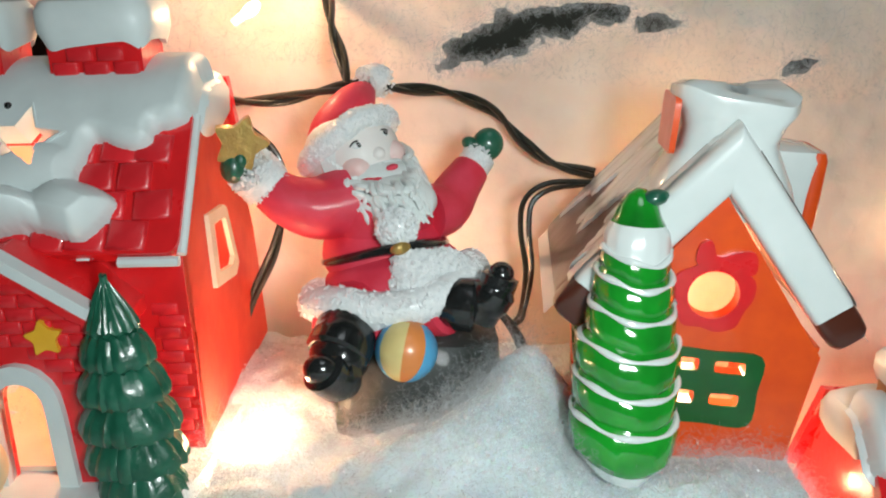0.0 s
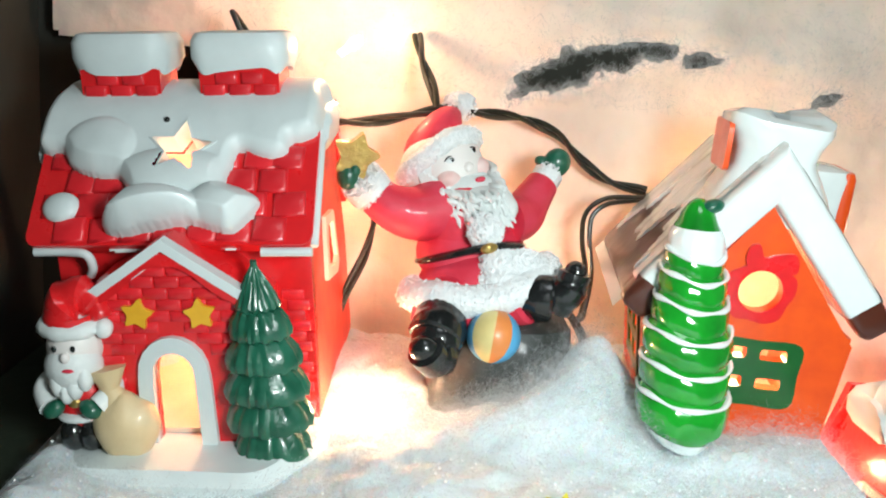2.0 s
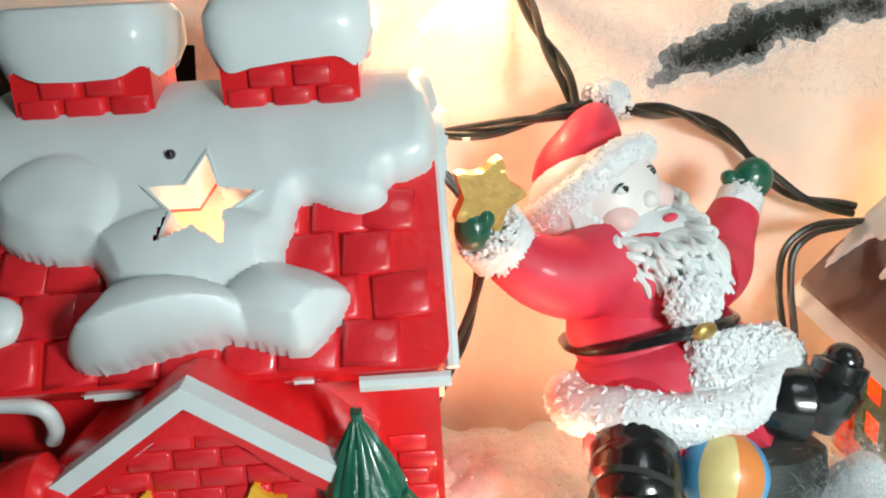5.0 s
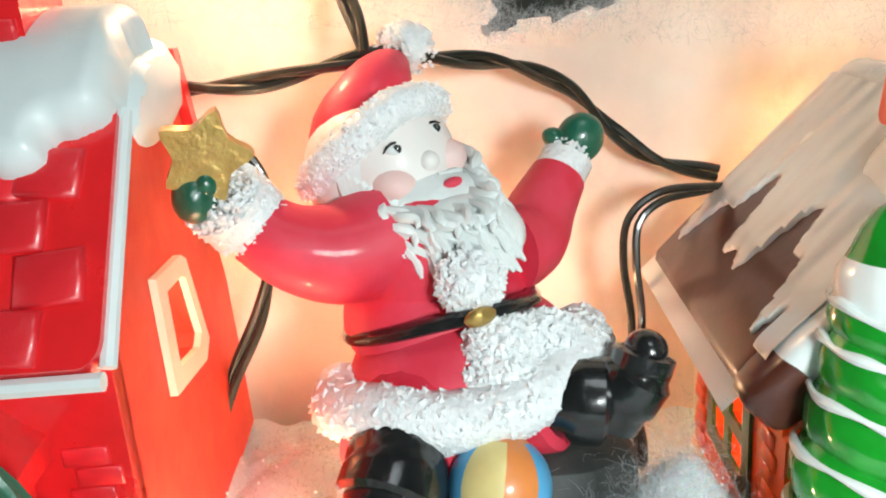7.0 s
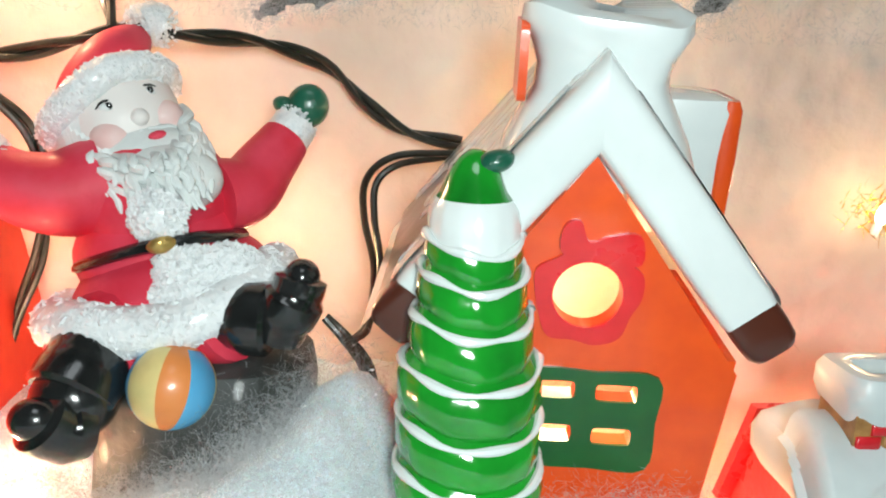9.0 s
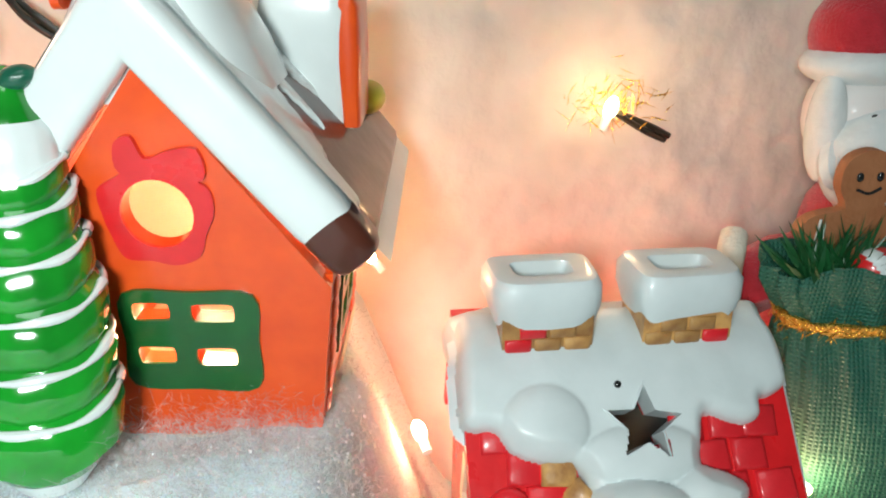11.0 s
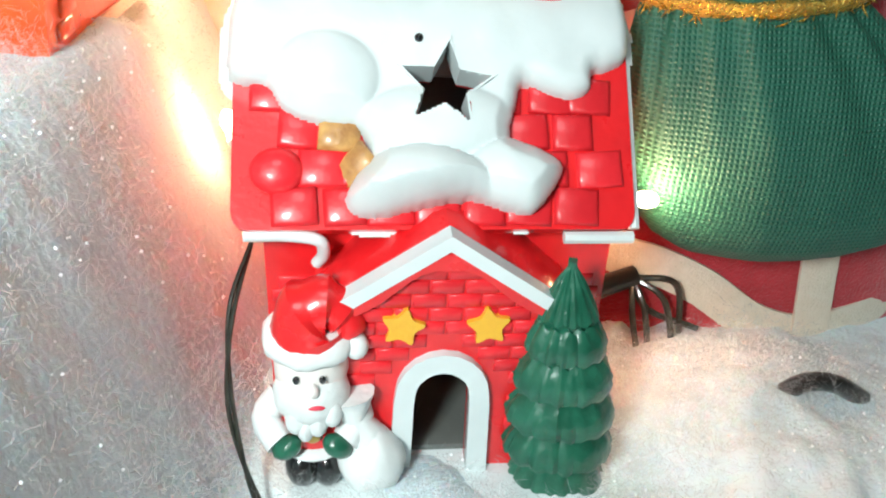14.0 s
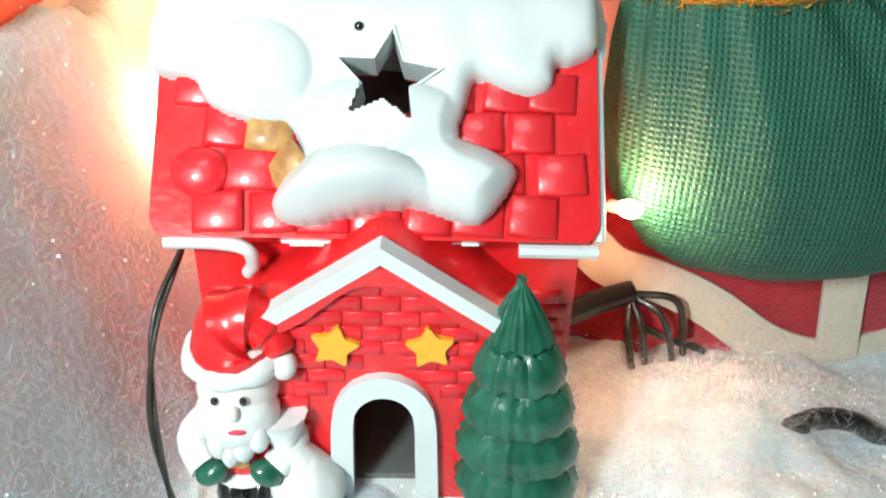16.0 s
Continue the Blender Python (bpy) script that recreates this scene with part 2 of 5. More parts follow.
def lathe(bm, rows, seg=40, power=2.0, mi=0, shape=None, cap=True):
    """Rows of centre x, y, z and half widths rx, ry: stacked rings, round (power 2) or squarish (4 and more)."""
    rings = []
    for n, (cx, cy, cz, rx, ry) in enumerate(rows):
        ring = []
        for k in range(seg):
            a = 2 * math.pi * k / seg
            c, s = math.cos(a), math.sin(a)
            x, y = math.copysign(abs(c) ** (2 / power), c), math.copysign(abs(s) ** (2 / power), s)
            d = shape(a, n) if shape else (1, 0)
            ring.append(bm.verts.new((cx + rx * x * d[0], cy + ry * y * d[0], cz + d[1])))
        rings.append(ring)
    for n, (a, b) in enumerate(zip(rings, rings[1:])):
        for k in range(seg):
            bm.faces.new((a[k], a[(k + 1) % seg], b[(k + 1) % seg], b[k])).material_index = mi[n] if isinstance(mi, list) else mi
    if cap:
        for ring, n in ((rings[0], 0), (rings[-1], -1)):
            bm.faces.new(ring).material_index = mi[n] if isinstance(mi, list) else mi
    return rings


def field(bm, u0, u1, v0, v1, nu, nv, h, f, skip=None):
    """A sheet over u and v with heights h, laid into space by f(u, v, height)."""
    us, vs = np.linspace(u0, u1, nu), np.linspace(v0, v1, nv)
    grid = [[bm.verts.new(f(u, v, h(u, v))) for u in us] for v in vs]
    for j in range(nv - 1):
        for i in range(nu - 1):
            if skip and skip((us[i] + us[i + 1]) / 2, (vs[j] + vs[j + 1]) / 2):
                continue
            bm.faces.new((grid[j][i], grid[j][i + 1], grid[j + 1][i + 1], grid[j + 1][i]))
    loose = [v for v in bm.verts if not v.link_faces]
    bmesh.ops.delete(bm, geom=loose, context="VERTS")


def inside(poly, u, v):
    """Signed distance to a polygon's edge, positive inside."""
    d, ins, n = 9.0, False, len(poly)
    for i in range(n):
        (x0, y0), (x1, y1) = poly[i], poly[(i + 1) % n]
        ex, ey = x1 - x0, y1 - y0
        t = min(max(((u - x0) * ex + (v - y0) * ey) / (ex * ex + ey * ey), 0), 1)
        d = min(d, math.hypot(u - x0 - t * ex, v - y0 - t * ey))
        if (y0 > v) != (y1 > v) and u < x0 + (v - y0) / (y1 - y0) * ex:
            ins = not ins
    return d if ins else -d


def rounded(poly, n=6):
    """A closed smooth line through the corners of a polygon."""
    p = [Vector((*q, 0)) for q in poly]
    k, out = len(p), []
    for i in range(k):
        a, b, c, d = p[i - 1], p[i], p[(i + 1) % k], p[(i + 2) % k]
        for j in range(n):
            t = j / n
            q = 0.5 * (2 * b + (c - a) * t + (2 * a - 5 * b + 4 * c - d) * t * t + (3 * b - a - 3 * c + d) * t ** 3)
            out.append((q.x, q.y))
    return out


def round_rect(u0, v0, u1, v1, r, n=5):
    """A rectangle with rounded corners."""
    out = []
    for cx, cy, a0 in ((u1 - r, v0 + r, -90), (u1 - r, v1 - r, 0), (u0 + r, v1 - r, 90), (u0 + r, v0 + r, 180)):
        out += [(cx + r * math.cos(radians(a0 + 90 * k / n)), cy + r * math.sin(radians(a0 + 90 * k / n))) for k in range(n + 1)]
    return out


def star_line(cx, cy, r, inner=0.45, turn=0.0, n=5):
    return [(cx + (r if k % 2 == 0 else r * inner) * math.sin(turn + math.pi * k / n),
             cy + (r if k % 2 == 0 else r * inner) * math.cos(turn + math.pi * k / n)) for k in range(2 * n)]


def circle_line(cx, cy, rx, ry=None, n=28):
    return [(cx + rx * math.cos(2 * math.pi * k / n), cy + (ry or rx) * math.sin(2 * math.pi * k / n)) for k in range(n)]


def pillow(w, h, d, soft):
    """One brick as shared mesh data: a box whose face is drawn in, in the u-v plane, proud along -y."""
    bm = bmesh.new()
    rows = [(0.0, 1.0), (0.55 * d, 1.0), (d, 1.0 - soft)]
    rings = []
    for y, s in rows:
        rings.append([bm.verts.new((sx * w / 2 * s, -y, sz * h / 2 * s)) for sx, sz in ((-1, -1), (1, -1), (1, 1), (-1, 1))])
    for a, b in zip(rings, rings[1:]):
        for k in range(4):
            bm.faces.new((a[k], a[(k + 1) % 4], b[(k + 1) % 4], b[k]))
    bm.faces.new(rings[-1])
    me = bpy.data.meshes.new("brick")
    bmesh.ops.scale(bm, vec=(0.1, 0.1, 0.1), verts=bm.verts)
    bmesh.ops.recalc_face_normals(bm, faces=bm.faces)
    bm.to_mesh(me)
    bm.free()
    me.shade_smooth()
    me.set_sharp_from_angle(angle=radians(70))
    return me


def lay(me, mat_, parent, m):
    """One brick on its wall; alike bricks share their mesh."""
    if not me.materials:
        me.materials.append(mat_)
    ob = new("brick", me)
    ob.parent = parent
    ob.matrix_basis = m
    return ob

# ---- the setting ----


def ground_height(x, y):
    """The cotton: a high bank under three of the pieces, falling to a low stretch at the other end."""
    edge = 2.60 + 0.10 * min(max((y + 0.2) / 1.0, -1.4), 1.0)
    t = min(max((edge + 0.28 - x) / 0.56, 0.0), 1.0)
    t = t * t * (3 - 2 * t)
    z = -0.40 + (0.80 + 0.40) * t
    n = noise.fractal(Vector((x * 1.7, y * 1.7, 3.1)), 0.8, 2.0, 5)
    z += 0.075 * n + 0.02 * noise.noise(Vector((x * 9, y * 9, 1.0)))
    # small drifts against the pieces
    for cx, cy, r, h in ((1.1, 0.25, 0.32, 0.16), (2.05, 0.12, 0.40, 0.06), (0.55, 0.25, 0.22, 0.02), (1.35, 0.75, 0.3, 0.2),
                         (0.35, 0.9, 0.35, 0.12), (-0.5, -0.35, 0.5, -0.08), (2.35, 0.5, 0.22, 0.05), (3.3, -0.3, 0.5, 0.10), (4.5, 0.22, 0.45, 0.16), (1.33, 0.5, 0.2, 0.22), (0.97, -0.60, 0.3, 0.08), (0.62, 0.20, 0.16, 0.02), (0.95, 0.2, 0.18, 0.06), (-0.58, 0.2, 0.55, -0.14), (1.2, 0.35, 0.2, 0.08)):
        z += h * math.exp(-((x - cx) ** 2 + (y - cy) ** 2) / (r * r))
    # the edge towards the dark table
    left = min(max((x + 1.22 + 0.05 * noise.noise(Vector((y * 3, 0, 7)))) / 0.16, 0.0), 1.0)
    return 0.60 + (z - 0.60) * math.sqrt(left) if x < -0.9 else z


bm = bmesh.new()
field(bm, -1.25, 7.5, -2.4, 1.72, 300, 150, ground_height, lambda u, v, h: (u, v, h))
ground = tagged(link("ground", bm, COTTON), "uneven white cotton wool spread out as snow", "snow", kind="structure")

FLOSS = material("cotton_floss", (0.90, 0.93, 0.94), 0.6, 0.0, (0.84, 0.88, 0.90), 100, 0.5)
FLOSS.node_tree.nodes["Principled BSDF"].inputs["Alpha"].default_value = 0.30


def fibres(name, label, roots, mat_, long, wide, lean, seed):
    """Many thin bent ribbons, each two faces, as one mesh."""
    r = np.random.default_rng(seed)
    n = len(roots)
    p = np.array(roots)
    a, tilt = r.uniform(0, 2 * np.pi, n), r.uniform(*lean, n)
    size, w = r.uniform(*long, n)[:, None], r.uniform(*wide, n)[:, None]
    d = np.stack([np.cos(a) * np.cos(tilt), np.sin(a) * np.cos(tilt), np.sin(tilt)], 1)
    side = np.stack([-np.sin(a), np.cos(a), r.uniform(-0.6, 0.6, n)], 1) * w
    q = p + d * size * 0.5
    e = q + (d + r.uniform(-0.7, 0.5, (n, 3))) * size * 0.5
    verts = np.stack([p - side, p + side, q + side, q - side, e], 1).reshape(-1, 3) / 10
    k = np.arange(n)[:, None] * 5
    faces = (k + [0, 1, 2, 3]).tolist() + (k + [3, 2, 4]).tolist()
    me = bpy.data.meshes.new(name)
    me.from_pydata(verts.tolist(), [], faces)
    me.materials.append(mat_)
    return tagged(new(name, me), label, "cotton", kind="stuff")


rng = random.Random(4)
roots = []
for _ in range(90000):
    x, y = rng.uniform(-1.2, 5.4), rng.uniform(-1.2, 1.5)
    roots.append((x, y, ground_height(x, y) + abs(rng.gauss(0, 0.012)) - 0.004))
fibres("cotton_fibres", "loose white cotton fibres standing off the snow", roots, FLOSS, (0.014, 0.045), (0.00025, 0.0006), (-0.1, 0.6), 3)
# teased-out puffs against the pieces: middle, spread, height, how many
roots = []
for cx, cy, rx, ry, up, count in ((0.70, 0.28, 0.26, 0.10, 0.06, 5200), (1.12, 0.24, 0.18, 0.13, 0.09, 5200), (1.38, 0.15, 0.12, 0.12, 0.09, 2600), (2.02, 0.16, 0.34, 0.10, 0.06, 4200),
                                  (0.16, 0.20, 0.12, 0.12, 0.08, 2600), (-0.60, -0.22, 0.45, 0.07, 0.03, 2600), (3.35, -0.34, 0.42, 0.09, 0.05, 4200), (2.86, 0.05, 0.10, 0.25, 0.06, 2200),
                                  (4.35, 0.28, 0.38, 0.16, 0.06, 4600), (4.0, 0.10, 0.14, 0.16, 0.06, 2000), (2.40, -0.1, 0.3, 0.3, 0.03, 3000), (1.62, -0.16, 0.2, 0.08, 0.03, 1600)):
    for _ in range(count * 3):
        x, y = cx + rng.gauss(0, rx), cy + rng.gauss(0, ry)
        if x < -1.0:
            continue
        roots.append((x, y, ground_height(x, y) + abs(rng.gauss(0, up))))
fibres("cotton_puffs", "teased-out white cotton puffs piled against the ornaments", roots, FLOSS, (0.018, 0.06), (0.0003, 0.0007), (-0.5, 0.8), 7)

bm = bmesh.new()
rng = random.Random(14)
for _ in range(6000):
    x, y = rng.uniform(-1.1, 5.2), rng.uniform(-1.0, 1.2)
    p = Vector((x, y, ground_height(x, y) + rng.uniform(0.004, 0.035)))
    turn = Euler((rng.uniform(-1.2, 1.2), rng.uniform(-1.2, 1.2), rng.random() * 6)).to_matrix()
    g = rng.uniform(0.0014, 0.0042)
    bm.faces.new([bm.verts.new(p + turn @ Vector((g * a, g * b, 0))) for a, b in ((-1, -1), (1, -1), (1, 1), (-1, 1))])
tagged(link("glitter_flakes", bm, material("white_glitter", (0.95, 0.97, 0.98), 0.2, 0.6, (0.9, 0.93, 0.95)), smooth=False), "tiny white glitter flakes scattered in the cotton", "glitter", kind="stuff")


def hole_depth(x, z):
    """Negative inside the torn openings of the backdrop."""
    d = 9.0
    for cx, cz, rx, rz, tilt in ((1.22, 2.47, 0.30, 0.11, 0.35), (1.55, 2.58, 0.24, 0.08, 0.3), (1.98, 2.60, 0.13, 0.05, 0.1), (2.75, 2.42, 0.10, 0.05, 0.3)):
        u, v = x - cx, z - cz - tilt * (x - cx)
        d = min(d, math.hypot(u / rx, v / rz) - 1)
    return d + 0.55 * noise.fractal(Vector((x * 7, z * 9, 2.0)), 0.7, 2.0, 4)


def backdrop_y(x, z):
    y = 1.62 + 0.05 * noise.fractal(Vector((x * 1.3, 5.0, z * 1.3)), 0.9, 2.0, 4) + 0.008 * noise.noise(Vector((x * 14, 0, z * 14)))
    if z > 2.25:
        y -= 0.10 * min((z - 2.25) / 0.4, 1) * (0.6 + 0.8 * noise.noise(Vector((x * 2, 3, z * 2))))
    return y


bm = bmesh.new()
field(bm, -1.8, 7.5, -0.6, 4.2, 300, 180, lambda x, z: backdrop_y(x, z), lambda u, v, h: (u, h, v),
      skip=lambda u, v: hole_depth(u, v) < 0 or u < (-0.95 if v < 2.42 else -1.7) + 0.12 * noise.noise(Vector((v * 2, 1, 4))))
for v in bm.verts:
    if any(len(e.link_faces) == 1 for e in v.link_edges) and abs(hole_depth(v.co.x, v.co.z)) < 0.6:
        x, z = v.co.x, v.co.z
        for _ in range(3):
            d = hole_depth(x, z)
            gx, gz = (hole_depth(x + 0.003, z) - d) / 0.003, (hole_depth(x, z + 0.003) - d) / 0.003
            k = d / max(gx * gx + gz * gz, 1)
            x, z = x - max(min(k * gx, 0.02), -0.02), z - max(min(k * gz, 0.02), -0.02)
        v.co.x, v.co.z = x, z
rng = random.Random(21)
fluff = bmesh.new()
fringe = [v.co.copy() for v in bm.verts if any(len(e.link_faces) == 1 for e in v.link_edges) and hole_depth(v.co.x, v.co.z) < 0.3]
for _ in range(9000 if fringe else 0):
    p = rng.choice(fringe) + Vector((rng.gauss(0, 0.03), -0.014 + rng.gauss(0, 0.008), rng.gauss(0, 0.022)))
    a = rng.uniform(0, 6.3)
    d = Vector((math.cos(a), rng.uniform(-0.3, 0.1), math.sin(a))) * rng.uniform(0.008, 0.028)
    e = Vector((-math.sin(a), 0, math.cos(a))) * 0.0004
    fluff.faces.new([fluff.verts.new(q) for q in (p - d + e, p + e * 2, p + d - e, p - e)])
# wisps of cotton pulled over the upper part of the sheet
for _ in range(7000):
    x, z = rng.uniform(-0.9, 4.5), 2.28 + abs(rng.gauss(0, 0.35))
    if hole_depth(x, z) < 0.25:
        continue
    p = Vector((x, backdrop_y(x, z) - 0.01 - abs(rng.gauss(0, 0.02)), z))
    a = rng.uniform(0, 6.3)
    d = Vector((math.cos(a), rng.uniform(-0.3, 0.1), math.sin(a))) * rng.uniform(0.012, 0.04)
    e = Vector((-math.sin(a), 0, math.cos(a))) * 0.0003
    fluff.faces.new([fluff.verts.new(q) for q in (p - d + e, p + e * 2, p + d - e, p - e)])
tagged(link("cotton_wisps", fluff, FLOSS, smooth=False), "thin cotton wisps clinging to the backdrop", "cotton", kind="stuff")
tagged(link("backdrop", bm, BACKCLOTH), "pale cotton sheet hung behind the ornaments, torn in places", "backdrop", kind="structure")


def slab(name, x0, x1, y0, y1, z0, z1, mat_, label, category):
    bm = bmesh.new()
    bmesh.ops.create_cube(bm, size=1, matrix=Matrix.Translation(((x0 + x1) / 2, (y0 + y1) / 2, (z0 + z1) / 2))
                          @ Matrix.Diagonal((x1 - x0, y1 - y0, z1 - z0, 1)))
    bmesh.ops.bevel(bm, geom=bm.edges, offset=0.02, segments=2, affect="EDGES")
    return tagged(link(name, bm, mat_), label, category, kind="structure")


slab("wall_back", -8.0, 12.0, 1.80, 2.2, -0.9, 20.0, WALL_DARK, "dark olive painted wall behind the display", "wall")
slab("wall_left", -2.3, -1.85, -12.0, 1.78, -0.9, 20.0, WALL_DARK, "dark olive painted side wall in shadow", "wall")
slab("table", -1.83, 2.0, -3.0, 1.78, -0.45, 0.58, TABLE, "dark green painted shelf top under the cotton", "shelf")
slab("floor", -1.83, 12.0, -20.0, 1.78, -0.9, -0.55, TABLE, "dark lower shelf under the cotton", "shelf")
# unseen walls and ceiling, added to shape bounced light and reflections
slab("unseen_wall_front", -2.3, 12.0, -20.4, -20.02, -0.9, 20.0, ROOM, "unseen plain wall added to close the room", "wall")
slab("unseen_wall_right", 12.02, 12.4, -20.0, 2.2, -0.9, 20.0, ROOM, "unseen plain wall added to close the room", "wall")
slab("ceiling", -2.3, 12.4, -20.4, 2.2, 20.02, 20.4, ROOM, "unseen plain ceiling added to close the room", "ceiling")

# ---- the red brick ceramic house ----

ROOF_SNOW = rounded([(-0.46, 1.42), (-0.56, 1.30), (-0.585, 1.12), (-0.56, 1.07), (-0.48, 1.06), (-0.43, 1.01), (-0.34, 0.98), (-0.24, 0.97), (-0.20, 0.91), (-0.24, 0.87),
                     (-0.27, 0.82), (-0.24, 0.79), (-0.17, 0.785), (-0.09, 0.80), (0.06, 0.82), (0.16, 0.80), (0.22, 0.79), (0.27, 0.82), (0.32, 0.89), (0.26, 0.93), (0.18, 0.96),
                     (0.20, 1.02), (0.22, 1.07), (0.29, 1.05), (0.36, 1.04), (0.41, 1.06), (0.42, 1.10), (0.47, 1.11), (0.525, 1.15), (0.52, 1.30), (0.46, 1.42)], 4)
# rounded lobes: middle, half widths and how far they stand out
ROOF_BLOBS = ((-0.32, 1.07, 0.145, 0.10, 0.045), (-0.07, 0.835, 0.20, 0.092, 0.13), (0.19, 0.85, 0.15, 0.10, 0.07),
              (-0.02, 0.985, 0.21, 0.075, 0.045))
STAR_AT, LEAN = (0.0, 1.053), 0.85
STAR = [(u, STAR_AT[1] + v * 0.76) for u, v in star_line(STAR_AT[0], 0.0, 0.128, 0.46, 0.10)]


def roof_point(u, v, h=0.0):
    """On the front of the roof: u across, v the height, h outwards."""
    return Vector((u, 0.12 + (v - 0.78) * LEAN, v)) + Vector((0, -1, LEAN)).normalized() * h


def snow_point(u, v, h=0.0):
    """As roof_point, but bent back over the ridge at the top."""
    if v < 1.16:
        return roof_point(u, v, h)
    p = roof_point(u, 1.16)
    steep = math.atan(1 / LEAN)
    a = steep * (1 - min((v - 1.16) / 0.20, 1.0))
    return p + Vector((0, 0.30 * (math.sin(steep) - math.sin(a)), 0.30 * (math.cos(a) - math.cos(steep)))) + Vector((0, -math.sin(a), math.cos(a))) * h


@lru_cache(None)
def snow_edge(u, v):
    return inside(ROOF_SNOW, u, v)


@lru_cache(None)
def roof_snow(u, v):
    d = snow_edge(u, v)
    h = -0.02 + (0.075 * math.sqrt(1 - (1 - min(d / 0.05, 1)) ** 2) + 0.02 if d > 0 else max(d * 0.5, -0.02) + 0.0)
    if d > 0:
        for cx, cz, rx, rz, up in ROOF_BLOBS:
            q = 1 - ((u - cx) / rx) ** 2 - ((v - cz) / rz) ** 2
            if q > 0:
                h = max(h, 0.03 + (0.035 + up * math.sqrt(q)) * math.sqrt(min(d / 0.05, 1)))
    return h + 0.003 * noise.noise(Vector((u * 12, v * 12, 0)))


def house(name, label, x, y, z, ry, rz, side, chimney_red, sack_mat, chipped, chimneys=(-0.28, 0.195), wide=1.04, rx=0):
    h = base(name, label, "ceramic house", x, y, z, rx, ry, rz, "red ceramic houses")

    pane_in = [(0.54, 0.50), (0.74, 0.48), (0.80, 0.53), (0.74, 0.73), (0.56, 0.74), (0.53, 0.62)]
    # main walls: front, two sides with a window, back
    bm = bmesh.new()
    plate(bm, [(-0.50, -0.02), (0.50, -0.02), (0.50, 0.80), (-0.50, 0.80)], [[(-0.27, 0.02), (-0.27, 0.56), (0.27, 0.56), (0.27, 0.02)][::-1]],
          0.05, lambda u, v, w: (u, 0.22 + w, v))
    plate(bm, [(-0.46, -0.02), (0.46, -0.02), (0.46, 0.75), (0.46, 1.22), (-0.46, 1.22)], [], 0.05, lambda u, v, w: (u, 1.22 - 0.30 * max(v, 0) + w, v))
    wall = part("wall", bm, RED, h)
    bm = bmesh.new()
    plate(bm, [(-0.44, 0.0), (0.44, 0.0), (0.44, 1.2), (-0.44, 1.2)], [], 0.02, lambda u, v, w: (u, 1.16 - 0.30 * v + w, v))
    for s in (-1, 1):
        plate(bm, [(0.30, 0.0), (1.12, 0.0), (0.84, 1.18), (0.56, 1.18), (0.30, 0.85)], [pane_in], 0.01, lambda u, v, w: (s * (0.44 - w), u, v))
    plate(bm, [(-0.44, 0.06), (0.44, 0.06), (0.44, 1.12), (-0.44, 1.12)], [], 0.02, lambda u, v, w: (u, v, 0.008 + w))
    # cream where lit; the unlit house gets its inner shade as dark grey
    part("lining", bm, CREAM if chimney_red else SHADED_LINING, h, "bare ceramic inside")
    profile = [(0.23, -0.02), (1.28, -0.02), (1.20, 0.52), (0.90, 1.22), (0.56, 1.22), (0.23, 0.84)]
    pane = [(0.565, 0.535), (0.74, 0.505), (0.775, 0.53), (0.715, 0.70), (0.69, 0.715), (0.56, 0.725)]
    for s in (-1, 1):
        bm = bmesh.new()
        plate(bm, profile, [pane], 0.05, lambda u, v, w: (s * (0.50 - w), u, v))
        w = part("side_wall", bm, side, h, "orange-red painted side wall")
        bm = bmesh.new()
        big = [((u - 0.665) * 1.58 + 0.665, (v - 0.62) * 1.5 + 0.62) for u, v in pane]
        plate(bm, big, [pane], 0.018, lambda u, v, w: (s * (0.502 + w), u, v))
        part("window_frame", bm, CREAM, w, "cream window surround")

    # roof slab, back of the roof, white edge line
    rim = [(STAR_AT[0] + (u - STAR_AT[0]) * 1.12, STAR_AT[1] + (v - STAR_AT[1]) * 1.12) for u, v in STAR]
    bm = bmesh.new()
    edge = round_rect(-0.57, 0.765, 0.525, 1.20, 0.04)
    plate(bm, edge, [rim[::-1]], -0.06, lambda u, v, w: roof_point(u, v, w))
    plate(bm, [(-0.54, 0.70), (0.52, 0.70), (0.52, 1.22), (-0.54, 1.22)], [], 0.05, lambda u, v, w: (u, 1.14 - (v - 0.72) * 0.42 + w, v))
    roof = part("roof", bm, RED, h)
    bm = bmesh.new()
    tube(bm, [roof_point(0.53, v, -0.03) for v in (0.77, 0.95, 1.16)], 0.016, seg=8)
    tube(bm, [roof_point(u, 0.752, -0.03) for u in (0.33, 0.42, 0.525)], 0.018, seg=8)
    part("roof_trim", bm, SNOW, h, "white eave line")

    # snow on the roof, with the star opening framed
    bm = bmesh.new()
    field(bm, -0.62, 0.57, 0.70, 1.36, 170, 134, roof_snow, snow_point, skip=lambda u, v: (abs(u - STAR_AT[0]) < 0.15 and abs(v - STAR_AT[1]) < 0.12 and inside(rim, u, v) > 0.004) or snow_edge(u, v) < -0.03)
    snow = part("roof_snow", bm, SNOW, h, "thick smooth white snow with rounded lobes")
    bm = bmesh.new()
    plate(bm, rim, [STAR[::-1]], 0.115, lambda u, v, w: roof_point(u, v, w - 0.033))
    part("star_opening", bm, SNOW, snow)
    # a black bead stands for the shade inside the small hole
    bm = bmesh.new()
    ellipsoid(bm, roof_point(-0.07, 1.155, 0.075), 0.013, seg=10)
    part("firing_hole", bm, BLACK, snow, "small firing hole, its dark inside a black bead")
    bm = bmesh.new()
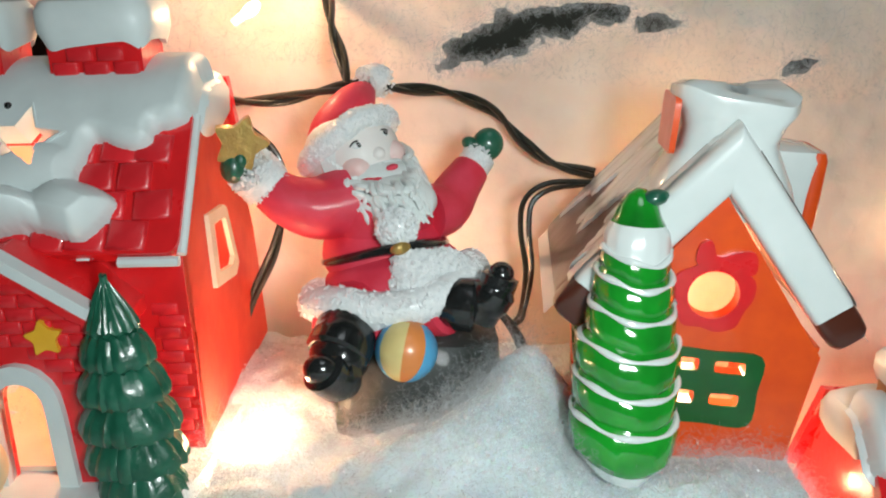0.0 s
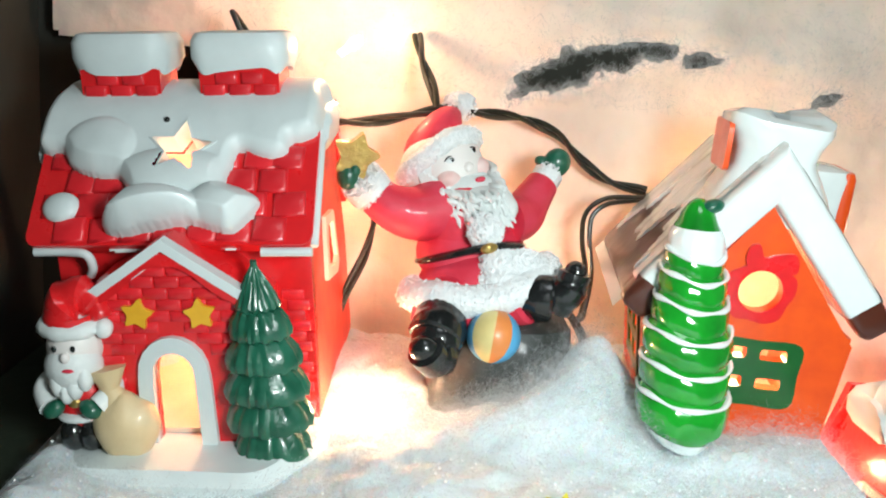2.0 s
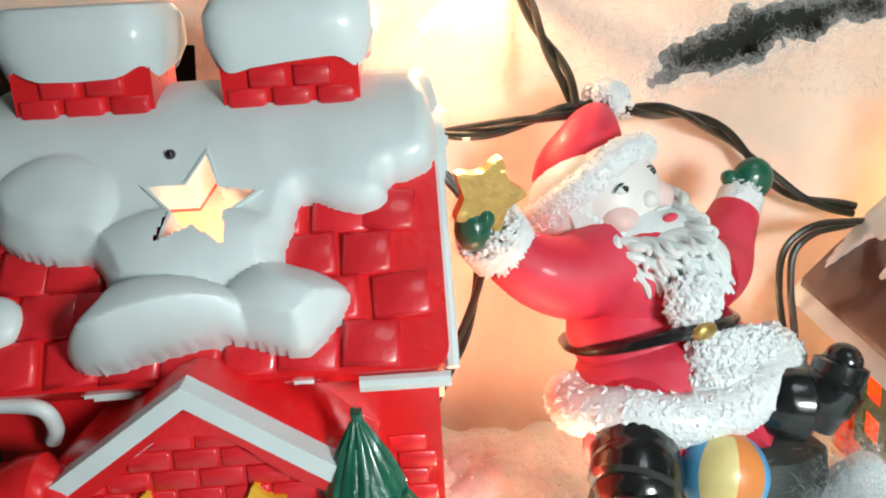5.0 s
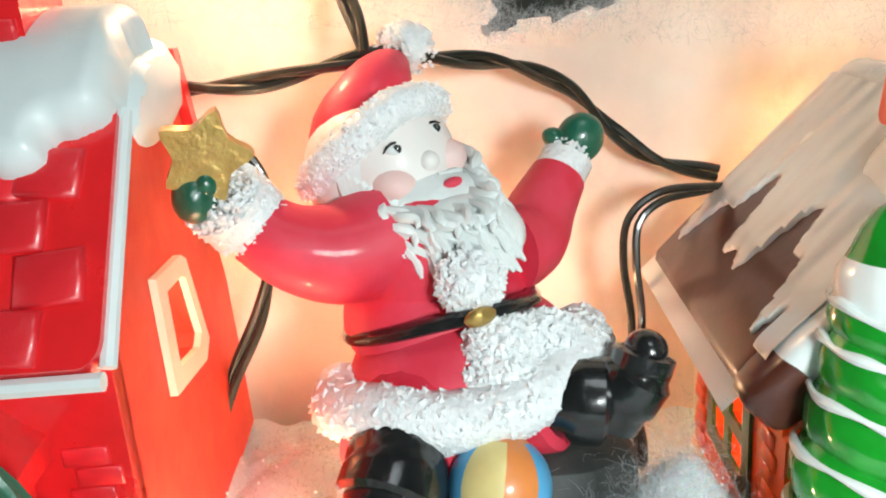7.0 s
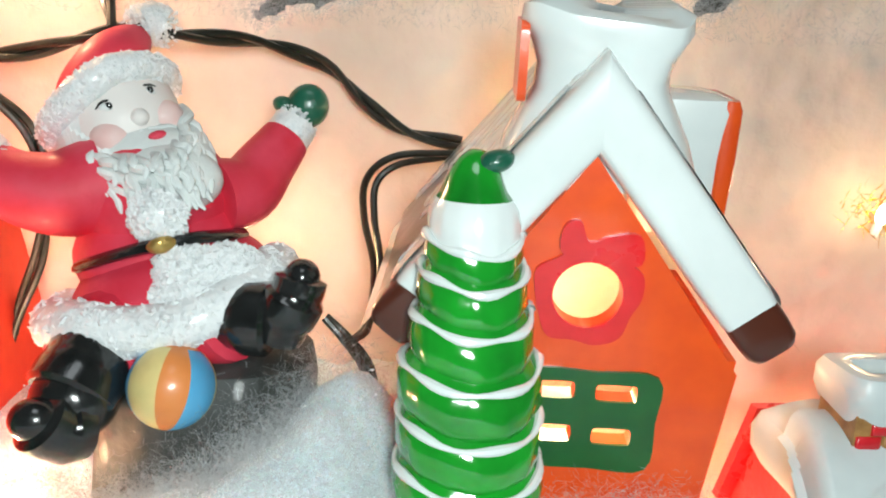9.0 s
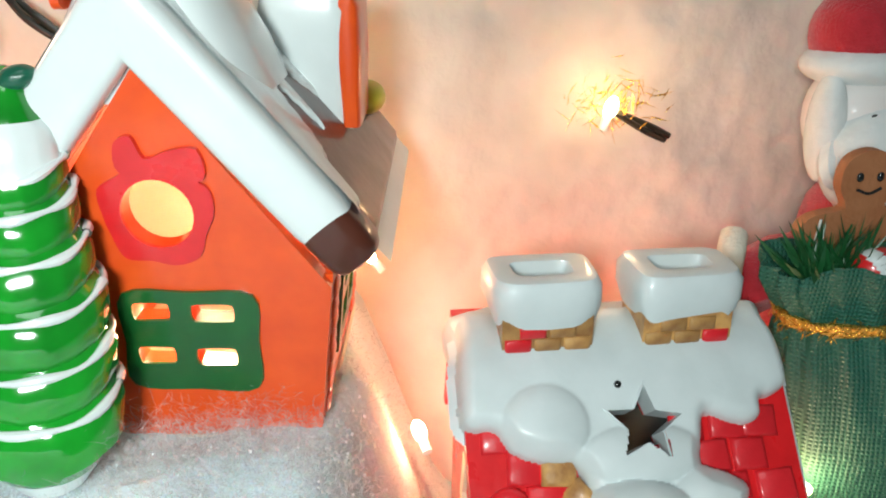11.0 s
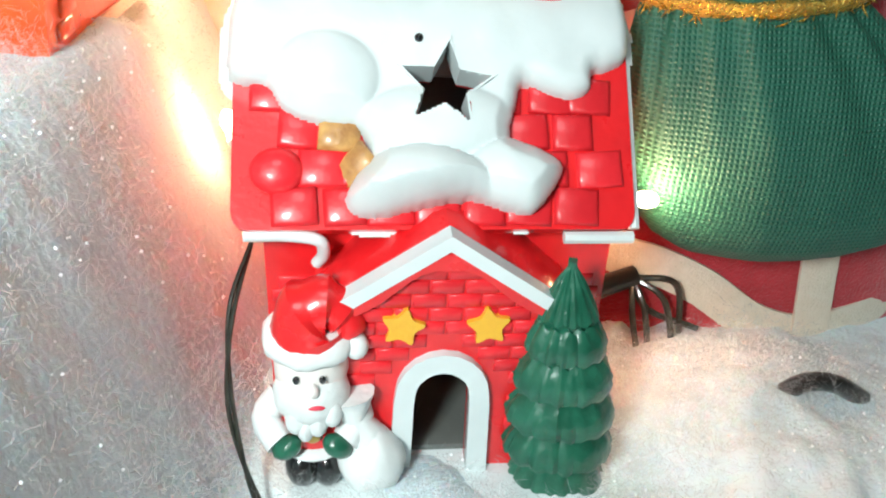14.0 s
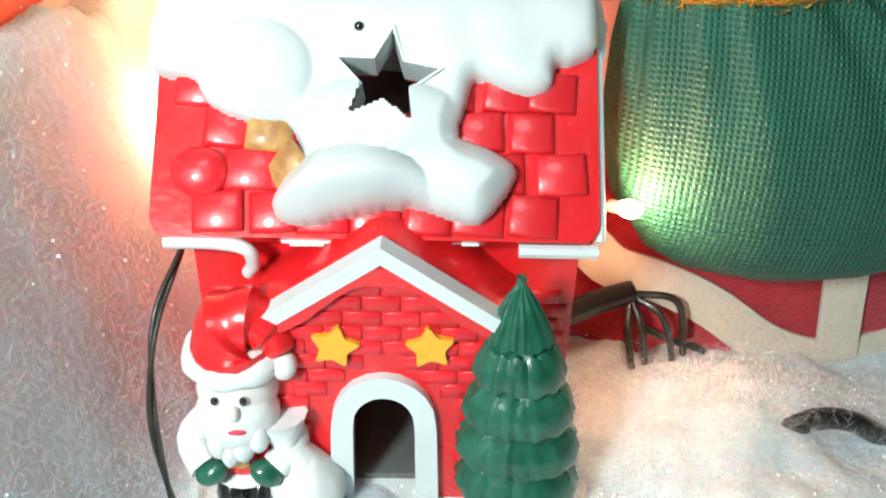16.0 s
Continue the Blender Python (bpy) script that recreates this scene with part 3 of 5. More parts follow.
    lathe(bm, [(-0.025, 0.735, zz, rx, ry) for zz, rx, ry in ((1.03, 0.52, 0.20), (1.09, 0.555, 0.235), (1.17, 0.56, 0.24), (1.23, 0.535, 0.22), (1.265, 0.47, 0.17), (1.28, 0.36, 0.11), (1.283, 0.2, 0.06))],
          64, 5, shape=lambda a, n: (1 + 0.02 * math.sin(5 * a + 1) + 0.012 * math.sin(11 * a), 0.012 * math.sin(7 * a)))
    part("ridge_snow", bm, SNOW, h)

    # pillow bricks on the roof
    big = [pillow(w_, 0.102, 0.017, soft) for w_, soft in ((0.122, 0.20), (0.112, 0.26), (0.126, 0.17))]
    lean = -math.degrees(math.atan(LEAN))
    for row in range(6):
        v = 0.812 + 0.080 * row
        for col in range(-6, 7):
            u = -0.022 + col * 0.126 + (0.063 if row % 2 else 0) + 0.010 * math.sin(row * 5 + col * 3)
            if abs(u + 0.022) > 0.49 or v > 1.13 or inside(ROOF_SNOW, u, v) > 0.075 or (chipped and math.hypot(u + 0.45, (v - 0.885) * 1.3) < 0.06):
                continue
            m = Matrix.Translation(roof_point(u, v, 0.0) / 10) @ pose(0, 0, 0, lean, 5 * math.sin(col * 7 + row * 2), 0)
            lay(big[(row * 2 + col) % 3], RED_BRICK, roof, m)
    if chipped:
        worn = pillow(0.112, 0.085, 0.032, 0.3)
        for u, v, r in ((-0.285, 0.958, 6), (-0.235, 0.895, -50)):
            lay(worn, BROWN_BRICK, roof, Matrix.Translation(roof_point(u, v, 0.008) / 10) @ pose(0, 0, 0, lean, r, 0))
    bm = bmesh.new()
    ellipsoid(bm, roof_point(-0.45, 0.885, 0.01), (0.072, 0.036, 0.064), 0, pose(0, 0, 0, lean, 0, 0))
    part("round_stone", bm, RED_BRICK if chipped else SNOW, roof, "" if chipped else "round dab of white snow")

    # chimneys with hollow snow caps
    for n, cx in enumerate(chimneys):
        bm = bmesh.new()
        plate(bm, [(-0.145, -0.11), (0.145, -0.11), (0.145, 0.11), (-0.145, 0.11)], [[(-0.09, -0.06), (-0.09, 0.06), (0.09, 0.06), (0.09, -0.06)]],
              0.26, lambda u, v, w: (cx + u * wide * (1 + 0.03 * w), 0.60 + v, 1.15 + w * 1.08))
        ch = part("chimney", bm, RED if chimney_red else BROWN_BRICK, h, "red chimney" if chimney_red else "worn chimney with red and brown bricks")
        cb = pillow(0.088, 0.046, 0.012, 0.2)
        cr = pillow(0.088, 0.046, 0.012, 0.2)
        for row in range(4):
            for col in range(-1, 3):
                u = col * 0.095 - (0.0475 if row % 2 else 0.0)
                if abs(u) > 0.12:
                    continue
                red = chimney_red or (n == 0 and u < -0.02) or (n == 1 and u > 0.06)
                lay(cr if red else cb, RED_BRICK if red else BROWN_BRICK, ch, Matrix.Translation(Vector((cx + u * wide, 0.491, 1.205 + row * 0.050)) / 10))
        bm = bmesh.new()
        drip = lambda a, k: (1 + 0.03 * math.sin(3 * a + n), (0.014 * math.sin(5 * a + 2 * n) - 0.008 if k < 2 else 0))
        lathe(bm, [(cx, 0.605, 1.39 + (zz - 1.43) * 0.88, rx * wide, ry * wide) for zz, rx, ry in ((1.45, 0.135, 0.10), (1.43, 0.165, 0.125), (1.48, 0.182, 0.142), (1.555, 0.182, 0.142),
                                                             (1.59, 0.165, 0.125), (1.597, 0.14, 0.10), (1.59, 0.098, 0.062), (1.56, 0.088, 0.055), (1.44, 0.085, 0.052))],
              44, 5, shape=drip, cap=False)
        part("chimney_cap", bm, SNOW, ch, "hollow snow cap")

    # porch: front with arched doorway, sides, roof, trim
    arch = [(-0.085, 0.0), (-0.080, 0.26), *[(0.078 * math.cos(a), 0.295 + 0.085 * math.sin(a)) for a in (math.pi * (1 - k / 10) for k in range(11))], (0.080, 0.26), (0.085, 0.0)]
    bm = bmesh.new()
    front = [(-0.33, -0.02), (-0.30, 0.61), (0, 0.80), (0.30, 0.61), (0.33, -0.02), (0.086, -0.02), *arch[::-1], (-0.086, -0.02)]
    plate(bm, front, [], 0.05, lambda u, v, w: (u, w, v))
    porch = part("porch_wall", bm, RED, h)
    for s in (-1, 1):
        bm = bmesh.new()
        plate(bm, [(0.04, -0.02), (0.26, -0.02), (0.26, 0.62), (0.04, 0.62)], [], 0.05, lambda u, v, w: (s * (0.325 - w - 0.03 * max(v, 0)), u, v))
        part("porch_side", bm, RED, h)
        bm = bmesh.new()
        rings = []
        for k in range(9):
            u = -0.03 + 0.33 * k / 8
            lift = 0.042 * math.sin(math.pi * min(k / 5, 1) / 2)
            ring = []
            for j in range(11):
                v = 0.43 * j / 10
                top = 0.815 - 0.045 * math.exp(-v * 14) - v * 0.62 + lift + 0.010 * math.sin(v * 22 + u * 9)
                ring.append((s * v * 0.83, u, top))
            rings.append([bm.verts.new(q) for q in ring] + [bm.verts.new((q[0], q[1], q[2] - 0.05)) for q in ring[::-1]])
        for a_, b_ in zip(rings, rings[1:]):
            for k in range(22):
                bm.faces.new((a_[k], a_[(k + 1) % 22], b_[(k + 1) % 22], b_[k]))
        bm.faces.new(rings[0]), bm.faces.new(rings[-1])
        part("porch_roof", bm, RED, h)
    bm = bmesh.new()
    for off, t, yy in ((0.0, 0.045, -0.035), (-0.045, 0.028, -0.018)):
        plate(bm, [(-0.31, 0.612 + off), (0, 0.825 + off), (0.31, 0.612 + off), (0.31, 0.612 + off - t), (0, 0.825 + off - t), (-0.31, 0.612 + off - t)], [],
              0.06, lambda u, v, w: (u, yy + w, v))
    part("gable_trim", bm, SNOW, h, "white double gable moulding")
    bm = bmesh.new()
    outer = [(u * 1.72, v * 1.0 if v < 0.3 else 0.295 + (v - 0.295) * 1.75) for u, v in arch]
    plate(bm, [*outer, *arch[::-1]], [], 0.055, lambda u, v, w: (u, -0.028 + w, v))
    part("door_surround", bm, SNOW, h, "rounded white arch")
    for u in (-0.117, 0.117):
        bm = bmesh.new()
        plate(bm, rounded(star_line(u, 0.533, 0.062, 0.60, 0.2 if u < 0 else -0.1), 3), [], 0.022, lambda u, v, w: (u, -0.022 + w, v))
        part("star", bm, GOLD_PAINT, h, "raised yellow star")
    small = pillow(0.088, 0.040, 0.007, 0.10)
    for row in range(18):
        v = 0.03 + 0.0445 * row
        for col in range(-4, 5):
            u = col * 0.094 + (0.047 if row % 2 else 0)
            if inside(front, u, v) < 0.03 or abs(u) > 0.26 or inside([(-0.15, -0.1), (-0.15, 0.3), (0, 0.46), (0.15, 0.3), (0.15, -0.1)], u, v) > -0.04:
                continue
            lay(small, RED_BRICK, porch, Matrix.Translation(Vector((u, 0.0, v)) / 10))
    for s in (-1, 1):
        for row in range(12):
            v = 0.04 + 0.0445 * row
            lay(small, RED_BRICK, wall, Matrix.Translation(Vector((s * (0.44 - 0.02 * (row % 2)), 0.22, v)) / 10))
    bm = bmesh.new()
    tube(bm, spline([(-0.54, 0.13, 0.735), (-0.42, 0.13, 0.735), (-0.34, 0.12, 0.725), (-0.33, 0.14, 0.67), (-0.35, 0.16, 0.63)]), 0.018, seg=10)
    part("eave_snow", bm, SNOW, h)

    # the snowy foot and inner floor
    bm = bmesh.new()
    lathe(bm, [(0, 0.52, zz, rx, ry) for zz, rx, ry in ((-0.13, 0.54, 0.72), (-0.11, 0.58, 0.76), (-0.05, 0.585, 0.765), (-0.005, 0.55, 0.73), (0.004, 0.4, 0.6))],
          72, 4, shape=lambda a, n: (1 + 0.015 * math.sin(9 * a) + 0.012 * math.sin(4 * a + 1), 0.008 * math.sin(6 * a)))
    part("snow_foot", bm, SNOW, h, "white snowy base")

    # fir tree moulded on the corner
    bm = bmesh.new()
    rows = []
    tiers = ((-0.06, 0.155), (0.08, 0.172), (0.20, 0.168), (0.32, 0.150), (0.44, 0.122), (0.55, 0.088))
    for n, (zz, r) in enumerate(tiers):
        top = tiers[n + 1][0] if n < 5 else 0.72
        for t, k in (((0.0, 0.80), (0.10, 0.97), (0.30, 1.0), (0.65, 0.90), (0.97, 0.72)) if n < 5 else ((0.0, 0.85), (0.1, 1.0), (0.35, 0.80), (0.7, 0.45), (0.95, 0.15))):
            rows.append((0.36 - 0.045 * (zz + t * (top - zz)), -0.02 + 0.02 * (zz + t * (top - zz)), zz + t * (top - zz), r * k * 0.95, r * k * 0.76))
    rows.append((0.327, -0.005, 0.735, 0.012, 0.012))
    lathe(bm, rows, 66, 2, shape=lambda a, n: (1 + 0.035 * (1 if int(a / (2 * math.pi) * 66) % 3 else -1) * (n % 5 in (1, 2, 3)), 0.006 * math.sin(13 * a + n)))
    part("fir_tree", bm, GREEN_DARK, h, "dark green tiered fir tree")

    # small figure with a sack, moulded on the other corner
    bm = bmesh.new()
    c = Vector((-0.385, -0.02, 0))
    ellipsoid(bm, c + Vector((0, 0.0, 0.43)), (0.125, 0.11, 0.115), 0)
    ellipsoid(bm, c + Vector((0, -0.035, 0.36)), (0.13, 0.105, 0.105), 1)
    ellipsoid(bm, c + Vector((-0.01, 0.02, 0.53)), (0.135, 0.115, 0.05), 1)
    ring = [c + Vector((0.128 * math.cos(a), 0.02 + 0.108 * math.sin(a), 0.525 + 0.012 * math.sin(a))) for a in (2 * math.pi * k / 24 for k in range(25))]
    tube(bm, ring, [0.034 + 0.004 * math.sin(k * 1.9) for k in range(25)], 1, 10, caps=False)
    tube(bm, spline([c + Vector(p) for p in ((0, 0.02, 0.53), (-0.005, 0.02, 0.575), (0.02, 0.02, 0.615), (0.07, 0.02, 0.62), (0.12, 0.01, 0.585), (0.145, -0.01, 0.54))], 4),
         [0.125] * 4 + [0.115] * 4 + [0.09] * 4 + [0.07] * 4 + [0.05] * 4 + [0.04], 2, 18)
    ellipsoid(bm, c + Vector((0.15, -0.02, 0.51)), 0.042, 1, seg=12)
    ellipsoid(bm, c + Vector((0, 0.02, 0.20)), (0.125, 0.10, 0.14), 2)
    ellipsoid(bm, c + Vector((0, 0.0, 0.145)), (0.12, 0.105, 0.03), 1)
    lathe(bm, [(c.x, c.y + 0.02, zz, r, r * 0.85) for zz, r in ((0.19, 0.115), (0.215, 0.118), (0.235, 0.112))], 24, mi=3)
    ellipsoid(bm, c + Vector((0.0, -0.075, 0.215)), (0.03, 0.014, 0.024), 5, seg=10)
    for s in (-1, 1):
        tube(bm, spline([c + Vector((s * 0.11, 0.02, 0.30)), c + Vector((s * 0.16, -0.02, 0.25)), c + Vector((s * 0.11, -0.08, 0.20))], 4), 0.05, 1, 12)
        ellipsoid(bm, c + Vector((s * 0.085, -0.10, 0.20)), (0.055, 0.04, 0.036), 4, pose(0, 0, 0, 0, s * 25, 0), seg=12)
        ellipsoid(bm, c + Vector((s * 0.045, -0.02, 0.06)), (0.062, 0.075, 0.075), 3, seg=14)
        ellipsoid(bm, c + Vector((s * 0.042, -0.108, 0.455)), (0.012, 0.008, 0.014), 3, seg=8)
    ellipsoid(bm, c + Vector((0.01, -0.122, 0.425)), 0.022, 0, seg=10)
    ellipsoid(bm, c + Vector((0.02, -0.135, 0.375)), (0.03, 0.008, 0.008), 6, seg=8)
    for u, zz, r in ((0.02, 0.30, 0.05), (-0.05, 0.31, 0.05), (0.07, 0.33, 0.045), (-0.02, 0.27, 0.04)):
        ellipsoid(bm, c + Vector((u, -0.09, zz)), (r * 0.8, 0.04, r * 1.3), 1, seg=12)
    for v in bm.verts:
        v.co = (-0.365 + (v.co.x + 0.385) * 0.82, -0.01 + (v.co.y + 0.02) * 0.9, v.co.z * 0.95)
    sx, sr = (-0.185, 0.125) if sack_mat == SACK else (-0.20, 0.10)
    for v in ellipsoid(bm, (sx, -0.06, 0.10), (sr, 0.09, sr * 1.05), 7):
        v.co.z += 0.01 * math.sin(v.co.x * 60)
    tube(bm, [(sx - 0.02, -0.05, 0.18), (sx - 0.05, -0.05, 0.25), (sx - 0.06, -0.04, 0.33)], [0.06, 0.035, 0.07], 7, 12)
    part("figure", bm, [SKIN, BEARD, RED, BLACK, GREEN_DARK, GOLD, CLOTH_RED, sack_mat], h, "small painted figure with a sack")
    return h


house("ceramic_house", "red ceramic brick house, lit inside, with orange-red side and yellow sack", -0.575, 0.108, 0.745, -5.3, -3.4, ORANGE_SIDE, True, SACK, False, (-0.28, 0.20), 1.10, 3.5).scale = (1.123, 1.123, 1.123)
house("ceramic_house", "unlit red ceramic brick house with worn brown chimney bricks", 3.393, -0.036, -0.30, 0, 0, RED, False, BEARD, True)

# ---- the orange ceramic house ----
oh = base("ceramic_cottage", "glossy orange ceramic cottage, lit inside, with snowy chocolate-brown roof", "ceramic house", 1.965, 0.35, 0.86, 4, 0, -7.5)
gable = [(-0.41, -0.04), (0.41, -0.04), (0.47, 0.47), (0.0, 1.10), (-0.47, 0.47)]
panes = [[(-0.105, 0.37), (0.0, 0.37), (0.0, 0.425), (-0.105, 0.425)], [(0.065, 0.365), (0.185, 0.365), (0.185, 0.42), (0.065, 0.42)],
         [(-0.105, 0.225), (0.0, 0.225), (0.0, 0.28), (-0.105, 0.28)], [(0.065, 0.22), (0.18, 0.22), (0.18, 0.275), (0.065, 0.275)]]
panes = [rounded([(a[0] * 0.85 + b[0] * 0.15, a[1] * 0.85 + b[1] * 0.15) for k in range(4) for a, b in ((p[k], p[(k + 1) % 4]), (p[(k + 1) % 4], p[k]))], 2) for p in panes]
bm = bmesh.new()
plate(bm, gable, [circle_line(0.01, 0.70, 0.10), *panes], 0.06, lambda u, v, w: (u, w, v))
front = part("front_wall", bm, ORANGE, oh)
bm = bmesh.new()
plate(bm, gable, [], 0.06, lambda u, v, w: (u, 0.80 + w, v))
part("back_wall", bm, CREAM, oh)
bm = bmesh.new()
wreath = rounded([(0.01 + r * math.cos(a), 0.70 + r * math.sin(a)) for a, r in ((2 * math.pi * k / 14, 0.155 + 0.014 * math.sin(k * 2.3)) for k in range(14))], 4)
plate(bm, wreath, [circle_line(0.01, 0.70, 0.10)], 0.014, lambda u, v, w: (u, -0.012 + w, v))
plate(bm, rounded([(-0.07, 0.82), (-0.075, 0.90), (-0.03, 0.92), (0.0, 0.86), (0.06, 0.88), (0.14, 0.885), (0.15, 0.80), (0.05, 0.80)], 4), [], 0.02, lambda u, v, w: (u, -0.018 + w, v))
part("wreath", bm, RED, front, "painted red wreath with a bow")
bm = bmesh.new()
plate(bm, rounded([(-0.135, 0.15), (0.06, 0.135), (0.235, 0.14), (0.25, 0.30), (0.245, 0.45), (0.06, 0.46), (-0.13, 0.455), (-0.14, 0.30)], 4), panes, 0.014, lambda u, v, w: (u, -0.012 + w, v))
part("window", bm, GREEN_WIN, front, "green painted four-pane window")


def rim_(bm, apex, slope, out, rows_, size):
    """The thick rounded front edge of a roof slope."""
    rings = []
    for u, k in rows_:
        ring = []
        for j in range(28):
            a = 2 * math.pi * j / 28
            c, d = math.cos(a), math.sin(a)
            x, y = math.copysign(abs(c) ** 0.5, c), math.copysign(abs(d) ** 0.5, d)
            o = 0.068 + size * k * x
            at = -out.x * o / slope.x if u < 0 else u
            ring.append(bm.verts.new(apex + slope * at + out * o + Vector((0, 0.01 + 0.075 * k * y, 0))))
        rings.append(ring)
    for a, b in zip(rings, rings[1:]):
        for j in range(28):
            bm.faces.new((a[j], a[(j + 1) % 28], b[(j + 1) % 28], b[j]))
    bm.faces.new(rings[0]), bm.faces.new(rings[-1])


for s in (-1, 1):
    bm = bmesh.new()
    sp = [[(0.30, 0.32), (0.42, 0.32), (0.42, 0.42), (0.30, 0.42)], [(0.47, 0.32), (0.59, 0.32), (0.59, 0.42), (0.47, 0.42)],
          [(0.30, 0.17), (0.42, 0.17), (0.42, 0.27), (0.30, 0.27)], [(0.47, 0.17), (0.59, 0.17), (0.59, 0.27), (0.47, 0.27)]]
    wallx = lambda v: s * (0.415 + 0.115 * max(v, -0.04))
    plate(bm, [(0.03, -0.04), (0.83, -0.04), (0.83, 0.50), (0.03, 0.50)], sp, -0.05, lambda u, v, w: (wallx(v) + s * w, u, v))
    w_ = part("side_wall", bm, ORANGE, oh)
    bm = bmesh.new()
    plate(bm, [(0.24, 0.11), (0.65, 0.11), (0.65, 0.48), (0.24, 0.48)], sp, 0.014, lambda u, v, w: (wallx(v) + s * (w - 0.002), u, v))
    part("window", bm, GREEN_WIN, w_, "green painted four-pane side window")
    ob_ = pillow(0.09, 0.045, 0.012, 0.2)
    for row in range(8):
        for uu in (0.10, 0.74):
            v = 0.03 + 0.056 * row
            lay(ob_, ORANGE, w_, Matrix.Translation(Vector((wallx(v) - s * 0.001, uu + 0.02 * (row % 2), v)) / 10) @ pose(0, 0, 0, 0, 0, 90 * s))

    # thick roof slope, brown, rounded at its foot
    bm = bmesh.new()
    slope, out = Vector((s * 0.62, 0, -0.76)).normalized(), Vector((s * 0.76, 0, 0.62)).normalized()
    apex = Vector((0, 0, 1.14))
    section = [(0.0, 0.0), (0.30, 0.0), (0.62, 0.0), (0.765, 0.0), (0.805, 0.03), (0.815, 0.075), (0.80, 0.12), (0.765, 0.145), (0.62, 0.15), (0.30, 0.15), (0.0, 0.14)]
    ys = [0.0, 0.01, 0.1, 0.4, 0.7, 0.97, 0.98]
    rings = []
    for n, yy in enumerate(ys):
        k = 0.93 if n in (0, 6) else 1.0
        rings.append([bm.verts.new(apex + slope * (0.42 + (a - 0.42) * k) + out * (0.07 + (b_ - 0.07) * k) + Vector((0, yy, 0))) for a, b_ in section])
    for a, b_ in zip(rings, rings[1:]):
        for k in range(len(section)):
            bm.faces.new((a[k], a[(k + 1) % len(section)], b_[(k + 1) % len(section)], b_[k]))
    bm.faces.new(rings[0]), bm.faces.new(rings[-1])
    rim_(bm, apex, slope, out, ((0.60, 0.95), (0.72, 0.97), (0.775, 0.92), (0.80, 0.75), (0.812, 0.4)), 0.086)
    rf = part("roof_slope", bm, BROWN, oh, "chocolate-brown roof slope")

    # snow running down the slope in tongues; the front edge is covered too
    def tongue(u, v):
        far = 0.70 if u < 0.10 else 0.50 + 0.13 * math.sin(u * 17 + s) + 0.06 * math.sin(u * 41 + 2)
        if s > 0 and u > 0.30:
            far = 0.36 + 0.10 * math.sin(u * 15)
        d = min(far - v, 1.0 - u)
        return (0.016 * math.sqrt(1 - (1 - min(d / 0.05, 1)) ** 2) + 0.008 * noise.noise(Vector((u * 16, v * 3.5, s))) if d > 0 else -0.02)

    bm = bmesh.new()
    field(bm, 0.0, 1.0, -0.05, 0.86, 60, 56, tongue, lambda u, v, hh: apex + slope * v + out * (0.146 + hh) + Vector((0, u, 0)))
    rim_(bm, apex, slope, out, ((-0.03, 1.0), (0.2, 1.0), (0.45, 1.0), (0.63, 0.99), (0.67, 0.93)), 0.088)
    part("roof_snow", bm, SNOW_GLOSS, rf, "glossy white snow running down the roof")
bm = bmesh.new()
tube(bm, [(0, 0.0, 1.20), (0, 0.04, 1.235), (0, 0.4, 1.24), (0, 0.97, 1.235)], [0.07, 0.10, 0.105, 0.09], 0, 20)
part("ridge_snow", bm, SNOW_GLOSS, oh, "rounded white ridge")
bm = bmesh.new()
ellipsoid(bm, (0.50, 0.86, 0.80), (0.07, 0.10, 0.06))
part("yellow_dab", bm, YELLOW, oh, "yellow painted ornament")
bm = bmesh.new()
lathe(bm, [(0.02, 0.235, zz, rx, ry) for zz, rx, ry in ((1.00, 0.30, 0.23), (1.12, 0.26, 0.22), (1.20, 0.22, 0.20), (1.26, 0.19, 0.175), (1.31, 0.185, 0.17), (1.37, 0.205, 0.18), (1.425, 0.238, 0.20), (1.465, 0.235, 0.195), (1.485, 0.19, 0.16), (1.475, 0.05, 0.04))],
      48, 4, shape=lambda a, n: (1 + 0.03 * math.sin(4 * a + 0.6), 0.025 * math.sin(2 * a + 0.5) * (n > 3)))
chim = part("chimney", bm, SNOW_GLOSS, oh, "white snow-covered chimney")
bm = bmesh.new()
plate(bm, round_rect(0.10, 1.22, 0.36, 1.44, 0.03), [], 0.03, lambda u, v, w: (-0.225 + w * 0.8, u, v))
part("chimney_face", bm, ORANGE, chim, "orange chimney side")
bm = bmesh.new()
lathe(bm, [(0.36, 0.62, zz, rx, ry) for zz, rx, ry in ((0.75, 0.13, 0.14), (1.02, 0.14, 0.15), (1.16, 0.15, 0.16), (1.20, 0.14, 0.15), (1.215, 0.08, 0.1))], 40, 5)
dorm = part("back_chimney", bm, SNOW_GLOSS, oh, "white back chimney")
bm = bmesh.new()
lathe(bm, [(0.49, 0.62, zz, rx, 0.15) for zz, rx in ((0.80, 0.03), (1.0, 0.04), (1.17, 0.04), (1.20, 0.025))], 24, 5)
part("chimney_face", bm, ORANGE, dorm, "orange chimney side")
bm = bmesh.new()
plate(bm, [(-0.42, 0.0), (0.42, 0.0), (0.42, 0.84), (-0.42, 0.84)], [], 0.04, lambda u, v, w: (u, v + 0.01, -0.06 + w))
part("inner_floor", bm, CREAM, oh)

